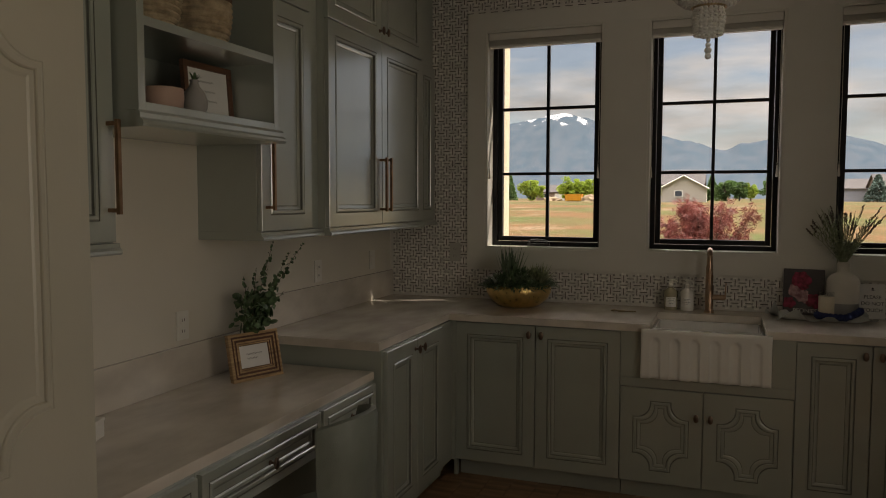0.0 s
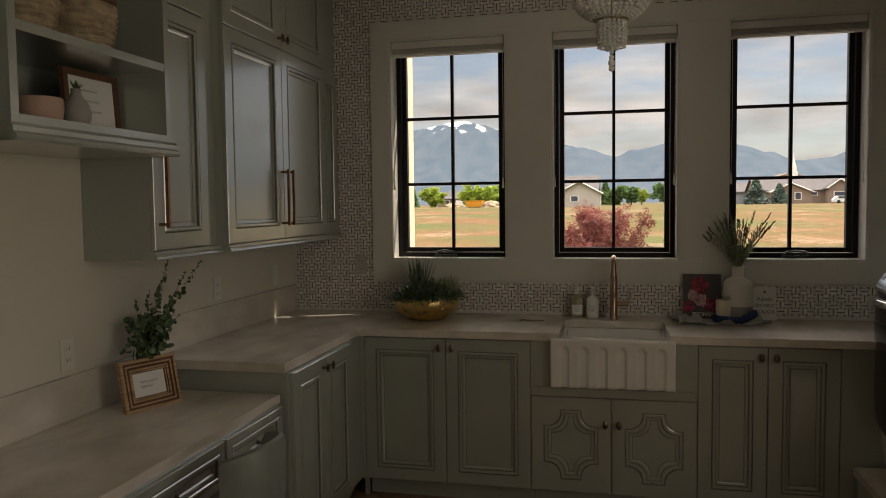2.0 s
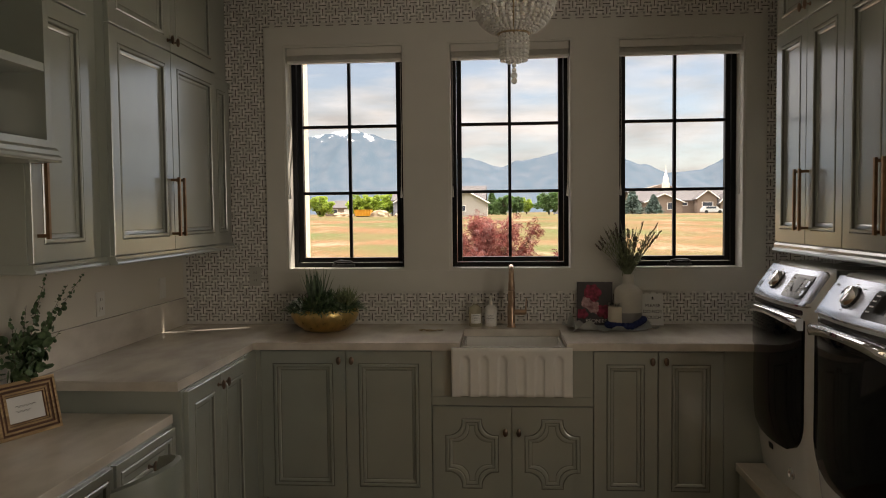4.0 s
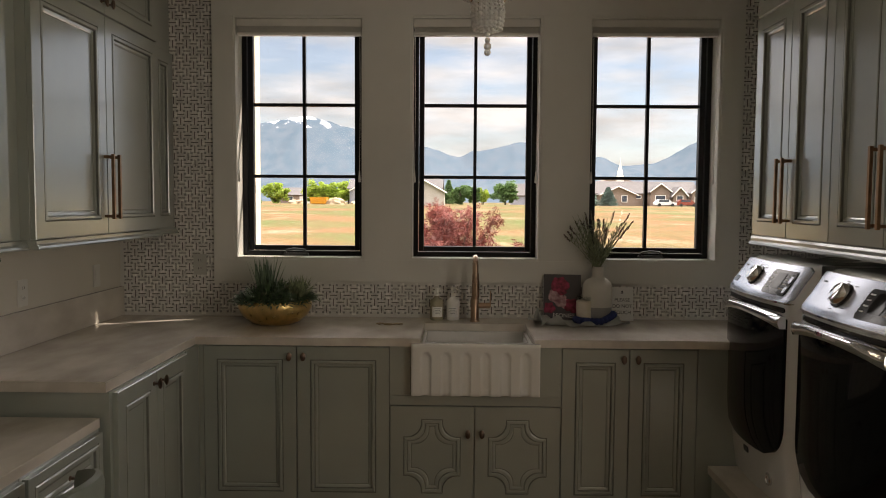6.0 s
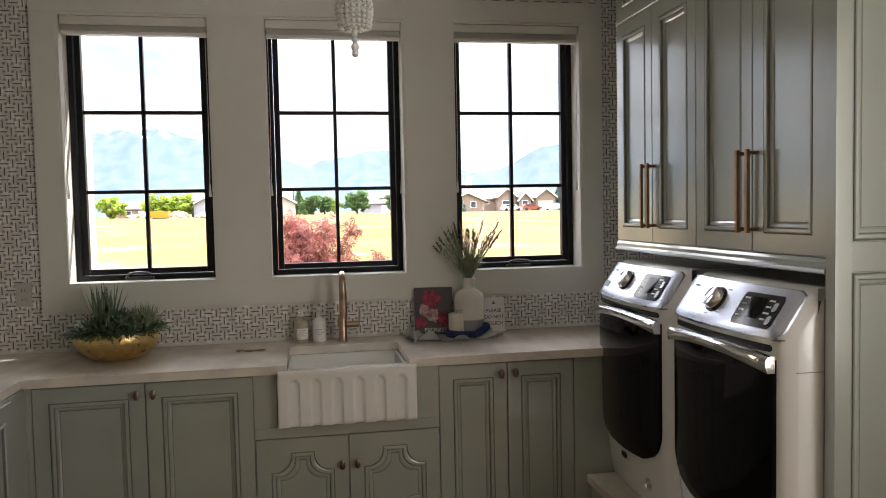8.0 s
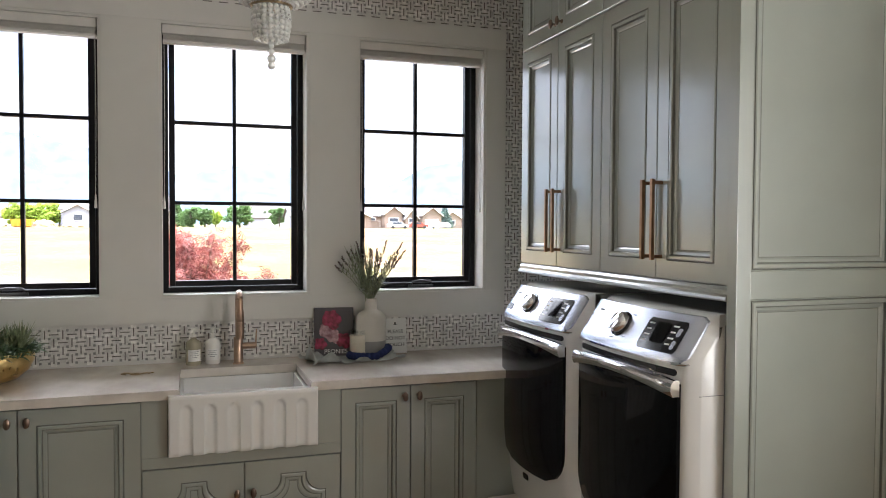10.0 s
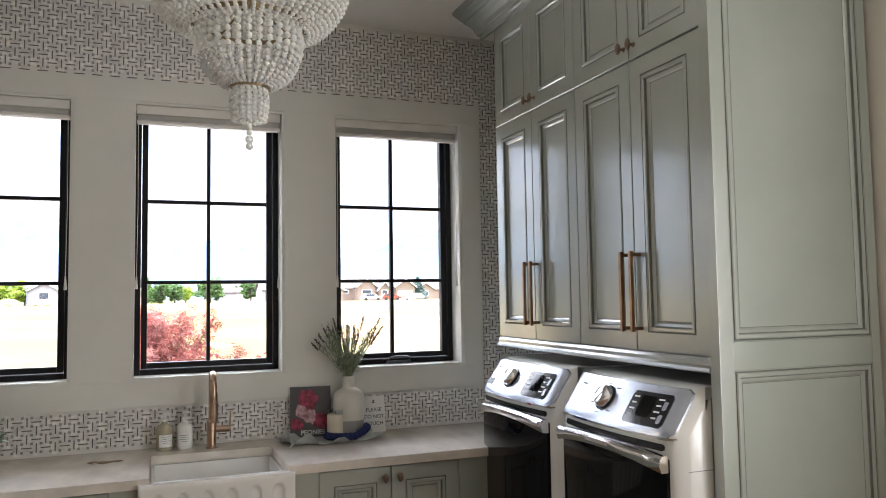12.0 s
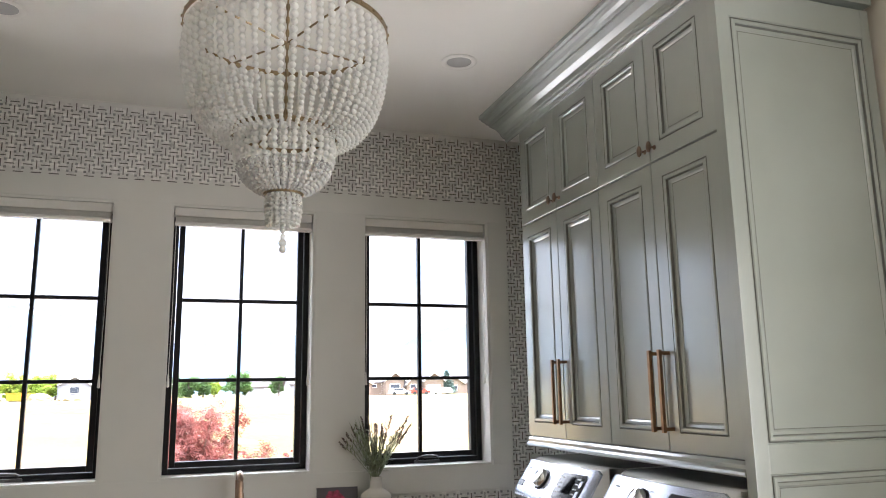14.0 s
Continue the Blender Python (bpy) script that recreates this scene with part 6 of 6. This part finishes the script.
# ---- red maple by the window ----
mp_ = thing("red_maple", pose(-0.12, 6.0, GZ), "low red-leaved maple shrub outside the middle window", "tree")
bm = bmesh.new()
tips = []
for k in range(34):
    a = rnd.uniform(0, 6.283)
    lean = rnd.uniform(0.1, 0.95)
    tip = Vector((math.cos(a) * lean * 0.95, math.sin(a) * lean * 0.8, rnd.uniform(1.3, 1.98) - 0.35 * lean * lean))
    m1 = Vector((tip.x * 0.25, tip.y * 0.25, tip.z * 0.55))
    tube(bm, [(0, 0, 0), m1, m1.lerp(tip, 0.6) + Vector((0, 0, 0.05)), tip], [0.028, 0.014, 0.007, 0.003], 6)
    tips += [m1.lerp(tip, f) for f in (0.35, 0.5, 0.65, 0.8, 0.92, 1.0)]
part("trunk", bm, BARK, mp_)
vv, ff = [], []
for k in range(6400):
    p = tips[k % len(tips)] + rdir() * rnd.uniform(0.02, 0.17)
    d = Vector((rnd.uniform(-1, 1), rnd.uniform(-1, 1), rnd.uniform(-0.9, 0.3))).normalized()
    nrm = rdir()
    s = d.cross(nrm).normalized()
    size = rnd.uniform(0.06, 0.115)
    for ang, ln in ((-1.3, 0.55), (-0.65, 0.85), (0, 1.0), (0.65, 0.85), (1.3, 0.55)):
        e = (d * math.cos(ang) + s * math.sin(ang)) * size * ln
        w = e.cross(nrm).normalized() * size * 0.065
        i = len(vv)
        vv += [tuple(p), tuple(p + e * 0.5 - w), tuple(p + e), tuple(p + e * 0.5 + w)]
        ff.append((i, i + 1, i + 2, i + 3))
me = bpy.data.meshes.new("crown")
me.from_pydata(vv, [], ff)
me.materials.append(LEAFR)
cr = new("crown", me)
cr.parent = mp_
bm = bmesh.new()
lo_ = thing("red_shrub", pose(0.62, 4.6, GZ), "low red-leaved shrub below the windows", "shrub")
for k in range(14):
    a = rnd.uniform(0, 6.283)
    tube(bm, [(0, 0, 0), (0.1 * math.cos(a), 0.1 * math.sin(a), 0.7), (0.4 * math.cos(a), 0.3 * math.sin(a), 1.32)], [0.012, 0.008, 0.003], 5)
part("stalk", bm, BARK, lo_)
ob = new("crown", leaf_mesh("crown", [((0.32 * math.cos(k), 0.26 * math.sin(k), 1.22 + 0.09 * math.sin(k * 3)), 0.17) for k in range(14)], 0.024, LEAFR, 60))
ob.parent = lo_

# ---- houses ----
SIDING = material("pale_house_siding", (0.42, 0.38, 0.34), 0.8, vary=0.05, scale=1)
TAN = material("tan_house_siding", (0.22, 0.165, 0.13), 0.85, vary=0.08, scale=1)
BLUEG = material("grey_blue_siding", (0.26, 0.27, 0.31), 0.85, vary=0.06, scale=1)
ROOFM = material("grey_brown_shingle", (0.11, 0.10, 0.10), 0.9, vary=0.15, scale=2, grain=0.5, grain_scale=20)
TRIMW = material("white_house_trim", (0.70, 0.68, 0.64), 0.6, vary=0.03)
PANE = material("dark_house_window", (0.05, 0.06, 0.08), 0.15, vary=0.1)
YELLOW = material("yellow_orange_steel", (0.62, 0.27, 0.02), 0.5, vary=0.1, scale=2)
CARW = material("white_car_paint", (0.6, 0.6, 0.62), 0.25, vary=0.03)
CARR = material("red_brown_car_paint", (0.25, 0.06, 0.04), 0.25, vary=0.05)
RUBBER = material("black_rubber", (0.02, 0.02, 0.02), 0.8, vary=0.1)


def gable(bm, x0, x1, y0, y1, ze, zp, along_x, over=0.35, th=0.18):
    """Two roof slabs over a rectangle; the ridge along x or y."""
    if along_x:
        a, b, lo_h, c0, c1 = x0 - over, x1 + over, ze, y0 - over, y1 + over
        mid = (y0 + y1) / 2
        pts = lambda s, c, z: (s, c, z)
    else:
        a, b, lo_h, c0, c1 = y0 - over, y1 + over, ze, x0 - over, x1 + over
        mid = (x0 + x1) / 2
        pts = lambda s, c, z: (c, s, z)
    zl = ze - over * (zp - ze) / ((mid - c0) - over + 1e-6) if mid - c0 > over else ze
    sec = [(c0, zl), (mid, zp), (c1, zl), (c1, zl + th), (mid, zp + th), (c0, zl + th)]
    A = [bm.verts.new(pts(a, c, z)) for c, z in sec]
    B = [bm.verts.new(pts(b, c, z)) for c, z in sec]
    for k in range(6):
        bm.faces.new((A[k], A[(k + 1) % 6], B[(k + 1) % 6], B[k]))
    for L in (A, B):
        bm.faces.new((L[0], L[1], L[4], L[5]))
        bm.faces.new((L[1], L[2], L[3], L[4]))


def gable_wall(bm, x0, x1, y0, y1, z0, ze, zp, along_x):
    if along_x:
        sec = [(y0, z0), (y1, z0), (y1, ze), ((y0 + y1) / 2, zp), (y0, ze)]
        A = [bm.verts.new((x0, c, z)) for c, z in sec]
        B = [bm.verts.new((x1, c, z)) for c, z in sec]
    else:
        sec = [(x0, z0), (x1, z0), (x1, ze), ((x0 + x1) / 2, zp), (x0, ze)]
        A = [bm.verts.new((c, y0, z)) for c, z in sec]
        B = [bm.verts.new((c, y1, z)) for c, z in sec]
    for k in range(5):
        bm.faces.new((A[k], A[(k + 1) % 5], B[(k + 1) % 5], B[k]))
    bm.faces.new(A)
    bm.faces.new(B[::-1])


def house(at, blocks, wallmat, label, windows, doors=()):
    """blocks: (x0, x1, y0, y1, eaves, ridge, along_x); windows and doors on the front: (x, y, z, w, h)."""
    h = thing("house", at, label, "house", "houses beyond the field")
    for x0, x1, y0, y1, ze, zp, ax in blocks:
        bm = bmesh.new()
        gable_wall(bm, x0, x1, y0, y1, 0, ze, zp, ax)
        part("wall", bm, wallmat, h)
        bm = bmesh.new()
        gable(bm, x0, x1, y0, y1, ze, zp, ax)
        part("roof", bm, ROOFM, h)
        if not ax:
            bm = bmesh.new()
            m = (x0 + x1) / 2
            for s, e in (((x0 - 0.3, ze - 0.2), (m, zp + 0.03)), ((x1 + 0.3, ze - 0.2), (m, zp + 0.03))):
                tube(bm, [(s[0], y0 - 0.42, s[1]), (e[0], y0 - 0.42, e[1])], 0.11, 4)
            part("bargeboard", bm, TRIMW, h, "white bargeboards")
    for x, y, z, w, hh in windows:
        f = part("window", boxes((x - w / 2 - 0.12, x + w / 2 + 0.12, y - 0.08, y - 0.01, z - 0.12, z + hh + 0.12)), TRIMW, h)
        part("pane", boxes((x - w / 2, x + w / 2, y - 0.10, y - 0.085, z, z + hh)), PANE, f)
    for x, y, z, w, hh in doors:
        part("garage_door", boxes((x - w / 2, x + w / 2, y - 0.06, y - 0.005, z, z + hh)), TRIMW, h)
    return h


house(far(-8.2, 92, GZ), [(1.0, 6.0, 6, 14, 3.2, 5.7, True), (1.4, 6.6, 0, 6.0, 2.5, 4.45, False)], SIDING, "white gabled house beyond the dry field", [(3.4, 0, 1.0, 0.8, 0.9)], [])
house(far(-38.2, 160, GZ), [(0, 7.0, 0, 8, 2.6, 4.7, True)], TAN, "low brown house among the trees", [(2.0, 0, 1.0, 1.2, 1.0)], [(5.2, 0, 0, 2.2, 2.1)])
house(far(-17.3, 118, GZ), [(0, 8, 0, 8, 3.6, 5.6, True), (0.6, 4.4, -2, 0, 3.2, 4.6, False)], BLUEG, "grey-blue two-storey house beyond the field", [(2.5, -2, 1.4, 1.2, 1.2), (6, 0, 1.4, 1.2, 1.2)])
house(far(12.2, 162, GZ), [(0, 9.5, 0, 8, 3.0, 6.4, True)], BLUEG, "grey hipped house beyond the trees", [], [(6, 0, 0, 4.5, 2.3)])
house(far(22.6, 124, GZ), [(0, 19, 3, 12, 3.1, 5.9, True), (1.6, 7.6, 0, 3.2, 2.7, 4.5, False), (10.2, 13.4, 0.6, 3.1, 3.5, 5.3, False), (13.6, 15.8, -0.6, 3.1, 2.5, 4.4, False), (17.0, 20.5, 0.2, 3.1, 3.3, 5.2, False)], TAN, "wide tan brick house with several gables", [(3.4, 0, 1.0, 0.8, 1.4), (5.6, 0, 1.0, 0.8, 1.4), (8.6, 3, 1.9, 0.9, 0.6), (11.8, 0.6, 0.8, 1.6, 1.7), (14.7, -0.6, 0.9, 0.9, 1.5)], [(18.7, 0.2, 0, 2.6, 2.3)])
house(far(18.0, 136, GZ), [(0, 8, 0, 9, 3.0, 5.2, True)], BLUEG, "grey house behind the tan house", [])
house(far(48.5, 150, GZ), [(0, 14, 0, 9, 3.0, 5.4, True), (3, 7, -2, 0, 3.0, 4.8, False)], TAN, "tan house at the far edge of the field", [(5, -2, 1, 1.2, 1.3)])
house(far(-62, 150, GZ), [(0, 12, 0, 9, 3.0, 5.4, True)], SIDING, "pale house at the far edge of the field", [(5, 0, 1, 1.2, 1.3)])

cs = thing("church_steeple", far(56.6, 260, sz=1.2), "white church steeple above the roofs", "church")
bm = boxes((-9, 9, 4, 20, 0, 8))
gable_wall(bm, -9, 9, 4, 20, 8.001, 8.01, 11.0, False)
part("church_body", bm, TAN, cs)
bm = boxes((-1.1, 1.1, -1.1, 1.1, 0, 11.2), (-0.8, 0.8, -0.8, 0.8, 11.21, 13.2))
part("tower", bm, TRIMW, cs)
bm = bmesh.new()
lathe(bm, [(0.8, 13.2), (0.35, 15.2), (0.06, 18.0), (0, 18.2)], 8)
part("spire", bm, TRIMW, cs)

# skip, cars, dirt heaps
dp = thing("skip_container", far(-22.6, 112, sz=0.83), "yellow-orange steel skip at the edge of the field", "skip")
bm = bmesh.new()
A = [bm.verts.new(p) for p in ((0.15, 0, 0.2), (2.45, 0, 0.2), (2.45, 1.8, 0.2), (0.15, 1.8, 0.2))]
B = [bm.verts.new(p) for p in ((0, -0.1, 1.75), (2.6, -0.1, 1.75), (2.6, 1.9, 1.75), (0, 1.9, 1.75))]
bm.faces.new(A)
for k in range(4):
    bm.faces.new((A[k], A[(k + 1) % 4], B[(k + 1) % 4], B[k]))
part("container", bm, YELLOW, dp)
part("rim", boxes((-0.05, 2.65, -0.16, -0.06, 1.68, 1.80), (-0.05, 2.65, 1.86, 1.96, 1.68, 1.80)), YELLOW, dp)
for k in range(5):
    part("rib", boxes((0.3 + 0.48 * k, 0.38 + 0.48 * k, -0.13, -0.02, 0.25, 1.68)), YELLOW, dp)
part("skid", boxes((0.3, 2.3, 0.2, 0.4, 0, 0.199), (0.3, 2.3, 1.4, 1.6, 0, 0.199)), RUBBER, dp)


def car(at, mat, label):
    c = thing("car", at, label, "car", "parked cars")
    sec = [(-2.2, 0.35), (2.2, 0.35), (2.25, 0.8), (1.3, 0.95), (0.7, 1.45), (-1.5, 1.5), (-2.1, 0.95), (-2.25, 0.75)]
    bm = bmesh.new()
    A = [bm.verts.new((x, -0.85, z)) for x, z in sec]
    B = [bm.verts.new((x, 0.85, z)) for x, z in sec]
    for k in range(8):
        bm.faces.new((A[k], A[(k + 1) % 8], B[(k + 1) % 8], B[k]))
    bm.faces.new(A)
    bm.faces.new(B[::-1])
    part("body", bm, mat, c)
    part("side_window", boxes((-1.4, 0.6, -0.87, -0.855, 0.98, 1.38)), PANE, c)
    for x in (-1.35, 1.35):
        bm = bmesh.new()
        lathe(bm, [(0, -0.1), (0.34, -0.1), (0.34, 0.1), (0, 0.1)], 16, pose(x, -0.8, 0.34, 90, 0, 0))
        part("wheel", bm, RUBBER, c)


car(far(32.0, 113, s=1, sz=1), CARW, "white estate car parked before the house")
car(far(36.2, 116, s=1, sz=1), CARR, "red-brown car parked before the house")
car(far(40.5, 117, 0, 0, 0, 180, 1, 1), CARW, "white car parked before the garage")
DIRT = material("pale_dirt_heap", (0.40, 0.30, 0.20), 0.95, vary=0.2, scale=2)
for x, y, r, hh in ((-18.8, 113, 1.7, 1.5), (-15.2, 114, 1.5, 1.0), (-30.5, 140, 2.0, 1.0)):
    bm = bmesh.new()
    bmesh.ops.create_icosphere(bm, subdivisions=4, radius=1.0)
    for v in bm.verts:
        q = 1 + 0.35 * noise.noise(v.co * 2.2 + Vector((x, y, 0)))
        v.co = Vector((v.co.x * r * q, v.co.y * r * q, max(-0.05, v.co.z * hh * q)))
    solid("dirt_heap", bm, DIRT, "heap of pale building dirt by the field", "dirt heap", smooth=True, at=far(x, y, s=1.2), group="dirt heaps")

for ob in scene.objects:
    if ob.parent and ob.name.split(".")[0] in ("flower_bud", "foliage", "creeper", "fine_grass", "aloe", "stalk", "crown"):
        tagged(ob, kind="stuff")
